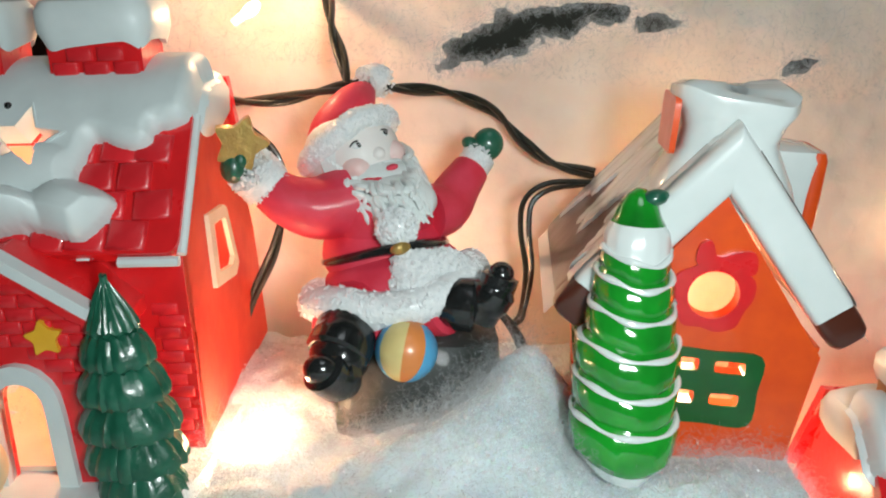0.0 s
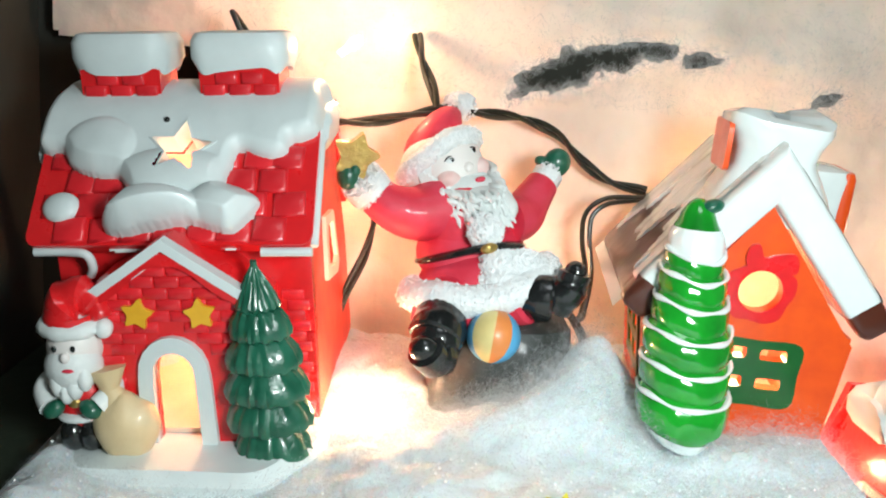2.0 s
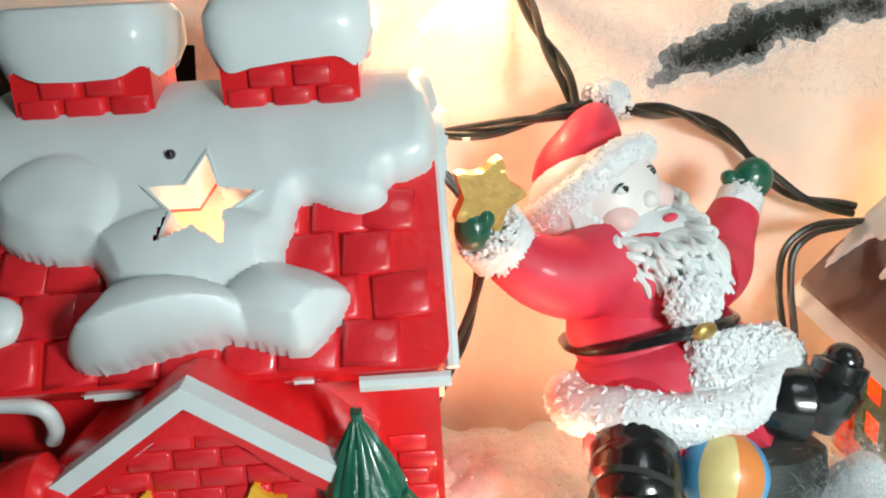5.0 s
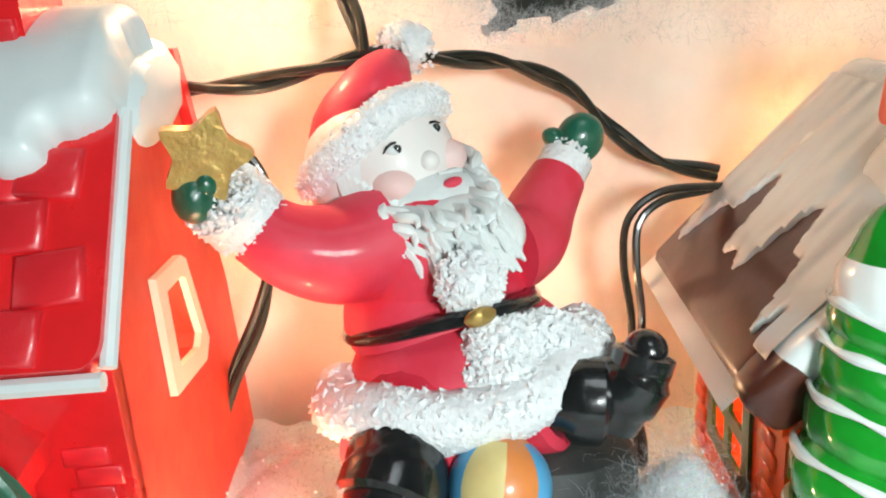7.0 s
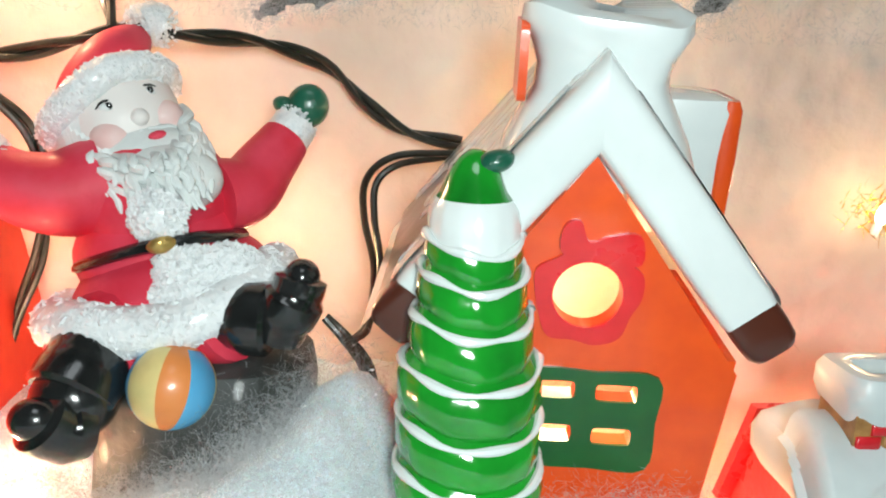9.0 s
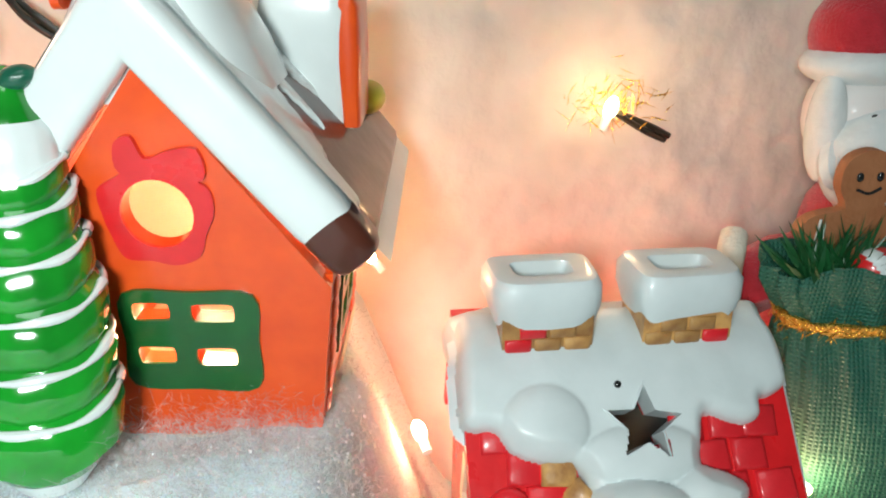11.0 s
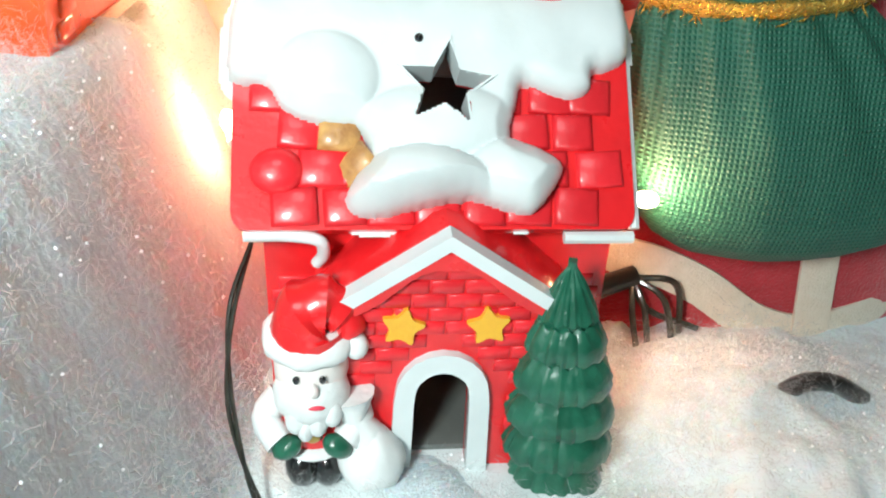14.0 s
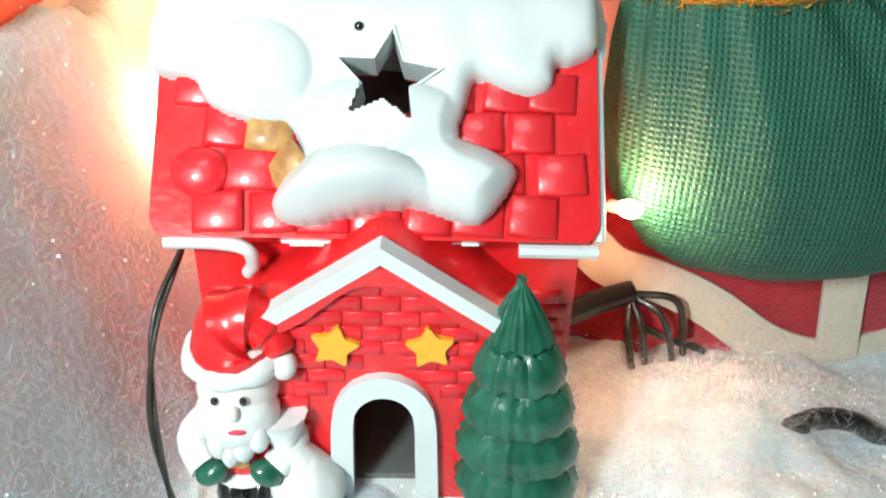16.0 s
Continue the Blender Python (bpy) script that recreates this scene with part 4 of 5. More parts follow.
# ---- the glossy striped tree ----
tree = base("ceramic_tree", "glossy green ceramic tree with wavy white snow bands", "christmas tree", 0, 0, 0)
bm = bmesh.new()
rows, kinds = [], []
steps = [(-0.04, 0.12, 1), (0.0, 0.15, 1), (0.02, 0.165, 0), (0.06, 0.20, 0), (0.16, 0.212, 0), (0.205, 0.195, 0), (0.225, 0.185, 0), (0.25, 0.20, 0), (0.33, 0.205, 0), (0.355, 0.19, 0), (0.375, 0.18, 0),
         (0.41, 0.20, 0), (0.48, 0.20, 0), (0.515, 0.185, 0), (0.54, 0.165, 0), (0.57, 0.175, 0), (0.63, 0.172, 0), (0.66, 0.155, 0), (0.685, 0.145, 0), (0.71, 0.155, 0), (0.765, 0.15, 0),
         (0.79, 0.138, 0), (0.81, 0.125, 0), (0.84, 0.137, 0), (0.885, 0.13, 1), (0.905, 0.125, 1), (0.93, 0.128, 1), (0.975, 0.122, 1), (1.005, 0.105, 0), (1.03, 0.092, 0),
         (1.08, 0.075, 0), (1.12, 0.05, 0), (1.145, 0.02, 0)]
for zz, r, kind in steps:
    rows.append((1.632 - 0.005 * zz, 0.15 + 0.13 * zz, 0.915 + zz * 0.915, r, r * 0.9))
    kinds.append(kind)
lathe(bm, rows, 56, 2, mi=kinds, shape=lambda a, n: (1 + 0.012 * math.sin(7 * a + n * 0.9) + 0.008 * math.sin(15 * a), (0.012 * math.sin(2 * a + 0.9) + 0.02 * math.sin(a)) * (n < 27)))
part("body", bm, [GREEN, SNOW_GLOSS], tree)
# wavy raised white garlands between the tiers
for zz, r in ((0.205, 0.205), (0.355, 0.198), (0.515, 0.192), (0.66, 0.165), (0.79, 0.146), (0.89, 0.133)):
    bm = bmesh.new()
    ring = [(1.632 - 0.005 * zz + r * math.cos(a), 0.15 + 0.13 * zz + 0.9 * r * math.sin(a), 0.915 + zz * 0.915 + 0.02 * math.sin(a) + 0.012 * math.sin(2 * a + 0.9) + 0.004 * math.sin(5 * a + zz * 40))
            for a in (2 * math.pi * k / 40 for k in range(41))]
    tube(bm, ring, [0.011 + 0.004 * math.sin(k * 0.9 + zz * 30) for k in range(41)], 0, 8, caps=False)
    part("snow_band", bm, SNOW_GLOSS, tree, "wavy white snow band")
bm = bmesh.new()
ellipsoid(bm, (1.675, 0.27, 1.935), (0.055, 0.04, 0.032), 0, pose(0, 0, 0, 0, -15, 0))
part("tip", bm, GREEN_DARK, tree, "bent dark green tip")

# ---- the painted figurine: one mesh ----
bm = bmesh.new()
rng = random.Random(11)


def furry(path, r, mi, count, grain=0.012, flat=1.0):
    """A roll of glitter fur: a soft tube under many small grains."""
    path = [Vector(p) for p in path]
    tube(bm, path, r, mi, 12, flat=flat)
    for _ in range(int(count * 2.2)):
        k = rng.randrange(len(path) - 1)
        p = path[k].lerp(path[k + 1], rng.random())
        d = Vector((rng.gauss(0, 1), rng.gauss(0, 1) - 0.6, rng.gauss(0, 1))).normalized()
        g = grain * rng.uniform(0.5, 1.1)
        m = Matrix.Translation(p + d * (r * 0.93)) @ Euler((rng.random() * 6, rng.random() * 6, 0)).to_matrix().to_4x4() @ Matrix.Diagonal((g, g * 0.7, g * 0.8, 1))
        vs = [bm.verts.new(m @ Vector(q)) for q in ((1, 0, 0), (0, 1, 0), (-1, 0, 0), (0, -1, 0), (0, 0, 1), (0, 0, -1))]
        for k in range(4):
            for pole in (4, 5):
                bm.faces.new((vs[k], vs[(k + 1) % 4], vs[pole])).material_index = mi


def fuzz(c, r, mi, count):
    """A cushion of glitter fur."""
    c = Vector(c)
    ellipsoid(bm, c, r, mi, None, 16)
    for _ in range(count):
        d = Vector((rng.gauss(0, 1), -abs(rng.gauss(0, 1)), rng.gauss(0, 1))).normalized()
        g = 0.017 * rng.uniform(0.5, 1.1)
        m = Matrix.Translation(c + Vector((d.x * r[0], d.y * r[1], d.z * r[2]))) @ Euler((rng.random() * 6, rng.random() * 6, 0)).to_matrix().to_4x4() @ Matrix.Diagonal((g, g * 0.7, g * 0.8, 1))
        vs = [bm.verts.new(m @ Vector(q)) for q in ((1, 0, 0), (0, 1, 0), (-1, 0, 0), (0, -1, 0), (0, 0, 1), (0, 0, -1))]
        for k in range(4):
            for pole in (4, 5):
                bm.faces.new((vs[k], vs[(k + 1) % 4], vs[pole])).material_index = mi


R_, F_, B_, S_, P_, K_, G_, GO, ST, BL, BY, BO = range(12)
# stump it sits on, body leaning back
lathe(bm, [(0.80 + 0.02 * n, 0.66, zz, rx, ry) for n, (zz, rx, ry) in enumerate(((0.55, 0.33, 0.30), (0.80, 0.34, 0.31), (1.0, 0.335, 0.31), (1.15, 0.33, 0.29), (1.24, 0.30, 0.25), (1.27, 0.2, 0.15)))],
      48, 2.6, ST, shape=lambda a, n: (1 + 0.03 * math.sin(5 * a + n) + 0.02 * math.sin(9 * a), 0))
ellipsoid(bm, (0.65, 0.86, 1.69), (0.25, 0.215, 0.23), R_, pose(0, 0, 0, 30, -8, 20), 28)
ellipsoid(bm, (0.665, 0.82, 1.545), (0.275, 0.24, 0.165), R_, pose(0, 0, 0, 25, -14, 20), 28)
ellipsoid(bm, (0.73, 0.74, 1.40), (0.33, 0.27, 0.20), R_, pose(0, 0, 0, 15, -14, 20), 28)
# belt and buckle
tube(bm, spline([(0.42, 0.92, 1.46), (0.415, 0.80, 1.475), (0.45, 0.68, 1.505), (0.54, 0.60, 1.55), (0.64, 0.56, 1.59), (0.735, 0.552, 1.615), (0.83, 0.60, 1.625), (0.90, 0.70, 1.61), (0.93, 0.82, 1.59)], 5), 0.027, K_, 10, flat=0.6)
ellipsoid(bm, (0.735, 0.535, 1.615), (0.045, 0.02, 0.028), GO, pose(0, 0, 0, 20, -12, 15), 12)
# fur front, hem and cuffs
fuzz((0.715, 0.60, 1.69), (0.085, 0.07, 0.085), F_, 260)
fuzz((0.80, 0.575, 1.53), (0.10, 0.075, 0.085), F_, 300)
fuzz((0.92, 0.62, 1.52), (0.12, 0.10, 0.085), F_, 340)
fuzz((0.82, 0.54, 1.45), (0.13, 0.08, 0.08), F_, 340)
furry(spline([(0.40, 0.75, 1.33), (0.40, 0.60, 1.34), (0.50, 0.50, 1.37), (0.64, 0.465, 1.365), (0.80, 0.47, 1.39), (0.93, 0.52, 1.44), (1.03, 0.62, 1.49), (1.05, 0.75, 1.50)], 6), 0.08, F_, 1000, 0.019)
# raised arms, mittens, gold star
tube(bm, spline([(0.50, 0.80, 1.74), (0.38, 0.75, 1.72), (0.27, 0.72, 1.745), (0.17, 0.72, 1.80)], 5), [0.158 - 0.0043 * k for k in range(16)], R_, 22)
furry(spline([(0.16, 0.725, 1.81), (0.125, 0.715, 1.85), (0.10, 0.69, 1.88)], 4), 0.112, F_, 420, 0.014)
ellipsoid(bm, (0.045, 0.62, 1.895), (0.055, 0.06, 0.065), G_)
ellipsoid(bm, (0.075, 0.60, 1.93), (0.03, 0.03, 0.035), G_, None, 12)
m_star = Matrix.Translation((0.075, 0.60, 2.0)) @ pose(0, 0, 0, 8, 0, 8)
plate(bm, rounded(star_line(0, 0, 0.115, 0.62, 0.25), 3), [], 0.05, lambda u, v, w: m_star @ Vector((u, w - 0.025, v)), GO)
tube(bm, spline([(0.84, 0.84, 1.70), (0.93, 0.92, 1.715), (0.99, 1.01, 1.79), (1.05, 1.08, 1.87)], 5), [0.132 - 0.003 * k for k in range(16)], R_, 22)
furry(spline([(1.045, 1.08, 1.865), (1.07, 1.10, 1.90), (1.085, 1.115, 1.925)], 4), 0.082, F_, 200)
ellipsoid(bm, (1.125, 1.13, 1.985), (0.075, 0.06, 0.08), G_, pose(0, 0, 0, 0, 20, 0))
ellipsoid(bm, (1.045, 1.12, 1.985), (0.045, 0.035, 0.032), G_, pose(0, 0, 0, 0, 20, 0), 12)
# head, cheeks, nose, beard
side_ = Vector((0.78, 0.52, 0.34)).normalized()
top_ = Vector((-0.50, 0.18, 0.85)).normalized()
look_ = side_.cross(top_).normalized()
side_ = top_.cross(look_)
C = Vector((0.535, 0.945, 1.92))


def face(u, v, w):
    return C + side_ * u + top_ * v + look_ * w


ellipsoid(bm, C, (0.185, 0.185, 0.205), S_, None, 32)
ellipsoid(bm, face(-0.03, 0.02, -0.045), (0.20, 0.19, 0.20), B_, None, 28)
for u in (-0.082, 0.082):
    ellipsoid(bm, face(u * 1.1, -0.05, 0.115), (0.066, 0.060, 0.058), P_, None, 20)
    ellipsoid(bm, face(u * 0.85, 0.033, 0.164), (0.026, 0.014, 0.014), B_, None, 12)
    ellipsoid(bm, face(u * 0.85 + 0.006, 0.031, 0.176), (0.012, 0.006, 0.013), K_, None, 10)
    tube(bm, [face(u * 0.85 + d * 0.032, 0.052 - 0.014 * d * d, 0.172 - 0.006 * d * d) for d in (-1, -0.5, 0, 0.5, 1)], [0.002, 0.004, 0.0045, 0.004, 0.002], K_, 6)
    tube(bm, [face(u * 0.85 + d * 0.045, 0.085 - 0.012 * d * d, 0.158) for d in (-1, -0.5, 0, 0.5, 1)], [0.006, 0.014, 0.018, 0.014, 0.006], B_, 8)
ellipsoid(bm, face(0.004, -0.035, 0.176), (0.030, 0.028, 0.028), S_, None, 16)
ellipsoid(bm, face(0.014, -0.115, 0.212), (0.028, 0.016, 0.014), R_, pose(0, 0, 0, 0, -15, 18), 12)
for s in (-1, 1):
    for k in range(4):
        tube(bm, spline([face(s * 0.008, -0.078 - 0.006 * k, 0.176), face(s * (0.06 + 0.006 * k), -0.092 - 0.014 * k, 0.168), face(s * 0.125, -0.105 - 0.024 * k, 0.128)], 5), [0.006] * 4 + [0.010] * 4 + [0.008] * 2 + [0.003], B_, 8)
# the beard: carved locks in three overlapping layers
ellipsoid(bm, face(-0.005, -0.165, 0.10), (0.20, 0.125, 0.115), B_, None, 28)
ellipsoid(bm, face(-0.01, -0.25, 0.18), (0.165, 0.11, 0.11), B_, None, 28)
for layer, (count, drop, lift) in enumerate(((30, -0.40, 0.0), (26, -0.34, 0.014), (20, -0.27, 0.024))):
    for k in range(count):
        a = (k / (count - 1) - 0.5) * 2
        root = face(a * 0.185, -0.10 - 0.05 * (1 - a * a) + 0.07 * a * a, 0.145 - 0.12 * a * a + lift)
        tip = face(a * (0.18 - 0.015 * layer) - 0.03 + 0.012 * math.sin(k * 2.1), drop + 0.15 * a * a + 0.03 * rng.random(), 0.315 - 0.17 * a * a + lift)
        mid = root.lerp(tip, 0.5) + look_ * 0.03 + side_ * (0.018 * math.sin(k * 1.7 + layer))
        low = root.lerp(tip, 0.78) + look_ * 0.026 - side_ * (0.014 * math.sin(k * 1.7 + layer))
        tube(bm, spline([root, mid, low, tip], 4), [0.014] * 4 + [0.016] * 4 + [0.012] * 3 + [0.008, 0.004], B_, 7)
for k in range(9):
    tube(bm, spline([face(-0.17 + 0.006 * k, 0.06 - 0.02 * k, 0.04 + 0.012 * k), face(-0.185 + 0.008 * k, -0.06 - 0.015 * k, 0.05 + 0.012 * k), face(-0.15 + 0.01 * k, -0.17 - 0.01 * k, 0.08 + 0.012 * k)], 4), [0.028] * 5 + [0.024] * 3 + [0.010], B_, 8)
# hat with fur brim and bobble
tube(bm, spline([face(0, 0.05, -0.05), face(0.0, 0.12, -0.06), (0.485, 1.03, 2.10), (0.52, 1.09, 2.165), (0.55, 1.14, 2.20)], 5),
     [0.19 - 0.0072 * k for k in range(21)], R_, 28)
brim = [face(0.205 * math.sin(a), 0.105 + 0.03 * math.cos(a) - 0.03 * abs(math.sin(a)), 0.205 * math.cos(a) - 0.02) for a in (math.pi * (k / 16 - 0.5) * 1.5 for k in range(17))]
furry([p - look_ * 0.012 for p in brim], 0.05, F_, 1300, 0.014)
furry([(0.545, 1.165, 2.235), (0.58, 1.19, 2.25), (0.615, 1.20, 2.235)], 0.075, F_, 200)
# legs and boots
tube(bm, spline([(0.80, 0.66, 1.36), (0.88, 0.57, 1.36), (0.94, 0.53, 1.39)], 5), [0.16] * 5 + [0.13] * 5 + [0.11], R_, 18)
tube(bm, spline([(0.62, 0.64, 1.32), (0.55, 0.53, 1.28), (0.53, 0.46, 1.26)], 5), [0.17] * 5 + [0.15] * 5 + [0.13], R_, 18)
tube(bm, spline([(0.91, 0.55, 1.395), (0.99, 0.51, 1.40), (1.06, 0.495, 1.40)], 5), [0.105] * 5 + [0.115] * 5 + [0.10], K_, 20)
tube(bm, spline([(1.075, 0.50, 1.36), (1.10, 0.485, 1.42), (1.135, 0.48, 1.49), (1.15, 0.485, 1.545)], 5), [0.085] * 5 + [0.095] * 5 + [0.08] * 5 + [0.05], K_, 20)
ellipsoid(bm, (1.15, 0.485, 1.54), (0.055, 0.062, 0.055), K_)
tube(bm, spline([(0.53, 0.47, 1.27), (0.52, 0.41, 1.24), (0.50, 0.36, 1.20)], 5), [0.13] * 5 + [0.135] * 5 + [0.12], K_, 20)
tube(bm, spline([(0.53, 0.33, 1.135), (0.49, 0.28, 1.15), (0.45, 0.24, 1.20)], 5), [0.10] * 5 + [0.09] * 5 + [0.06], K_, 20)
ellipsoid(bm, (0.45, 0.24, 1.195), (0.07, 0.06, 0.062), K_)
ellipsoid(bm, (0.515, 0.37, 1.20), (0.125, 0.12, 0.12), K_)
# striped ball between the knees
ball_turn = pose(0, 0, 0, -20, 12, 10)
got = ellipsoid(bm, (0.78, 0.40, 1.225), 0.128, BY, ball_turn, 36)
inv = (Matrix.Translation((0.78, 0.40, 1.225)) @ ball_turn).inverted()
for f_ in {f_ for v in got for f_ in v.link_faces}:
    q = inv @ f_.calc_center_median()
    k = int((math.atan2(q.y, q.x) / (2 * math.pi) * 8 + 8.5)) % 8
    f_.material_index = (BY, BO, BL, BY, BO, BY, BO, BL)[(k + 3) % 8]
    if q.z > 0.112:
        f_.material_index = BO
tagged(link("figurine", bm, [CLOTH_RED, FUR, BEARD, SKIN, PINK, BLACK, GREEN_DARK, GOLD, STUMP, BLUE, BALL_YELLOW, BALL_ORANGE]),
       "painted red and white figurine holding a gold star on a stump", "figurine")

# ---- the large soft doll: one mesh ----
bm = bmesh.new()
lathe(bm, [(4.72, 1.15, zz, rx, ry) for zz, rx, ry in ((-0.60, 0.85, 0.37), (-0.35, 0.82, 0.37), (-0.05, 0.78, 0.37), (0.5, 0.56, 0.34), (0.9, 0.36, 0.30), (1.2, 0.30, 0.26), (1.35, 0.2, 0.2))],
      64, 3.2, 0, shape=lambda a, n: (1 + 0.015 * math.sin(6 * a + n * 0.4), 0))
hem = [Vector((4.06, 0.80, 0.02)), Vector((4.14, 0.77, -0.04)), Vector((4.3, 0.76, -0.09)), Vector((4.5, 0.76, -0.19)), Vector((4.75, 0.76, -0.36)), Vector((5.0, 0.77, -0.42)), Vector((5.3, 0.82, -0.36)), Vector((5.55, 0.95, -0.32))]


def ribbon(pts, wide, mi):
    """A flat band that faces the front."""
    line = spline(pts, 8)
    rows_ = []
    for i, p in enumerate(line):
        way = (line[min(i + 1, len(line) - 1)] - line[max(i - 1, 0)]).normalized()
        up = way.cross(Vector((0, -1, 0))).normalized() * wide / 2
        n = Vector((0, 0.012, 0))
        rows_.append([bm.verts.new(q) for q in (p - up + n, p - up - n * 0.2, p - n, p + up - n * 0.2, p + up + n)])
    for a, b in zip(rows_, rows_[1:]):
        for k in range(5):
            bm.faces.new((a[k], a[(k + 1) % 5], b[(k + 1) % 5], b[k])).material_index = mi


ribbon(hem, 0.16, 1)
ribbon([(4.93, 0.765, 0.16), (4.96, 0.755, -0.10), (5.0, 0.745, -0.40)], 0.15, 1)
ellipsoid(bm, (4.55, 1.18, 1.58), (0.23, 0.20, 0.24), 2)
ellipsoid(bm, (4.60, 1.03, 1.42), (0.28, 0.15, 0.24), 3)
for k in range(16):
    a = (k / 15 - 0.5) * 2
    tube(bm, spline([(4.58 + 0.2 * a, 1.0 + 0.06 * a * a, 1.52), (4.58 + 0.23 * a, 0.93 + 0.07 * a * a, 1.40), (4.60 + 0.17 * a, 0.95 + 0.05 * a * a, 1.24 + 0.06 * a * a)], 4), [0.05] * 6 + [0.035, 0.025, 0.012], 3, 8)
for u in (-0.06, 0.07):
    ellipsoid(bm, (4.55 + u, 0.985, 1.60), (0.03, 0.015, 0.025), 4, None, 10)
ellipsoid(bm, (4.56, 0.96, 1.55), 0.035, 2, None, 12)
ellipsoid(bm, (4.36, 1.10, 1.55), (0.07, 0.09, 0.22), 3)
ellipsoid(bm, (4.55, 1.20, 1.78), (0.26, 0.22, 0.10), 3)
ellipsoid(bm, (4.55, 1.22, 1.90), (0.23, 0.20, 0.20), 0)
tube(bm, spline([(4.34, 1.12, 0.98), (4.18, 1.04, 1.0), (4.05, 0.95, 0.98), (4.06, 0.86, 0.90)], 5), [0.12] * 5 + [0.11] * 5 + [0.10] * 5 + [0.09], 0, 18)
tube(bm, spline([(3.98, 0.98, 1.16), (3.95, 0.93, 1.12), (3.93, 0.90, 1.02), (3.94, 0.88, 0.92)], 5), 0.055, 1, 12)
tube(bm, spline([(4.85, 1.12, 1.22), (5.0, 0.98, 1.12), (4.98, 0.86, 1.06)], 5), [0.14] * 5 + [0.12] * 5 + [0.10], 0, 18)
for u, w in ((0.0, 0), (0.08, 0.01), (0.15, 0.03)):
    ellipsoid(bm, (4.66 + u, 0.78 + w, 1.16 - u * 0.2), (0.055, 0.07, 0.075), 5, None, 14)
tagged(link("soft_doll", bm, [FELT, FELT_WHITE, SKIN, BEARD, BLACK, BAG]), "soft red felt doll with white trim behind a green bag", "doll")

# ---- the green bag and what it holds ----
bag = base("gift_bag", "green burlap gift bag tied with gold tinsel ribbon, full of trinkets", "bag", 4.55, 0.66, 0)
bm = bmesh.new()
folds = lambda a, n: (1 + (0.05 if n > 6 else 0.022 if n > 4 else 0.004) * math.sin(17 * a + 0.6 * math.sin(3 * a)) + (0.03 if n > 5 else 0.02) * math.sin(7 * a + 1), 0.03 * math.sin(3 * a + 1) + 0.012 * math.sin(8 * a) if n > 8 else 0)
lathe(bm, [(cx, 0, zz, rx, ry) for cx, zz, rx, ry in ((0.06, 0.10, 0.25, 0.12), (0.06, 0.115, 0.36, 0.20), (0.07, 0.18, 0.47, 0.26), (0.06, 0.30, 0.54, 0.30), (0.04, 0.47, 0.56, 0.30), (0.0, 0.63, 0.53, 0.27),
                                                     (-0.06, 0.78, 0.47, 0.23), (-0.12, 0.90, 0.39, 0.18), (-0.16, 0.97, 0.335, 0.155), (-0.17, 1.04, 0.37, 0.17), (-0.18, 1.13, 0.41, 0.20), (-0.18, 1.18, 0.41, 0.205),
                                                     (-0.18, 1.16, 0.385, 0.19), (-0.17, 1.0, 0.30, 0.14))], 132, 2.3, shape=folds, cap=False)
body = part("bag_body", bm, BAG, bag)
bm = bmesh.new()
ring = [(-0.16 + 0.352 * math.cos(a), 0.172 * math.sin(a), 0.985 + 0.02 * math.cos(a) + 0.02 * math.sin(a)) for a in (2 * math.pi * k / 60 for k in range(61))]
tube(bm, ring, [0.036 + 0.006 * math.sin(k) for k in range(61)], 0, 10, caps=False, flat=0.6)
rng = random.Random(5)
for _ in range(700):
    p = Vector(ring[rng.randrange(60)]) + Vector((rng.gauss(0, 0.012), rng.gauss(0, 0.012), rng.gauss(0, 0.022)))
    d = Vector((rng.gauss(0, 1), rng.gauss(0, 1), rng.gauss(0, 1))).normalized() * 0.03
    e = Vector((rng.gauss(0, 1), rng.gauss(0, 1), rng.gauss(0, 1))).normalized() * 0.008
    bm.faces.new([bm.verts.new(q) for q in (p - d, p + e, p + d)])
part("tinsel_ribbon", bm, TINSEL, bag, "glittering gold tinsel ribbon")

bm = bmesh.new()
for _ in range(150):
    root = Vector((4.12 + rng.uniform(-0.06, 0.14), 0.60 + rng.uniform(-0.05, 0.06), 1.10))
    tip = root + Vector((rng.uniform(-0.20, 0.16), rng.uniform(-0.12, 0.06), rng.uniform(0.10, 0.27)))
    s = Vector((rng.uniform(-1, 1), rng.uniform(-0.5, 0.5), rng.uniform(-1, 1))).normalized() * rng.uniform(0.008, 0.016)
    mid = root.lerp(tip, 0.55)
    bm.faces.new([bm.verts.new(q) for q in (root, mid + s, tip, mid - s)])
tagged(link("pine_sprig", bm, LEAF, smooth=False), "dark green plastic pine sprig sticking out of the bag", "sprig")
bm = bmesh.new()
got = ellipsoid(bm, (4.335, 0.55, 1.165), (0.13, 0.085, 0.08), 0, pose(0, 0, 0, 0, 15, 0), 40)
for f_ in {f_ for v in got for f_ in v.link_faces}:
    q = f_.calc_center_median()
    f_.material_index = int((q.x * 1.0 + q.z * 0.8) * 14) % 2
tagged(link("striped_sweet", bm, [RED, SNOW_GLOSS]), "red and white striped sweet in the bag's mouth", "sweet")
bm = bmesh.new()
gm = lambda u, v, w: (4.30 + u, 0.68 + w, 1.27 + v)
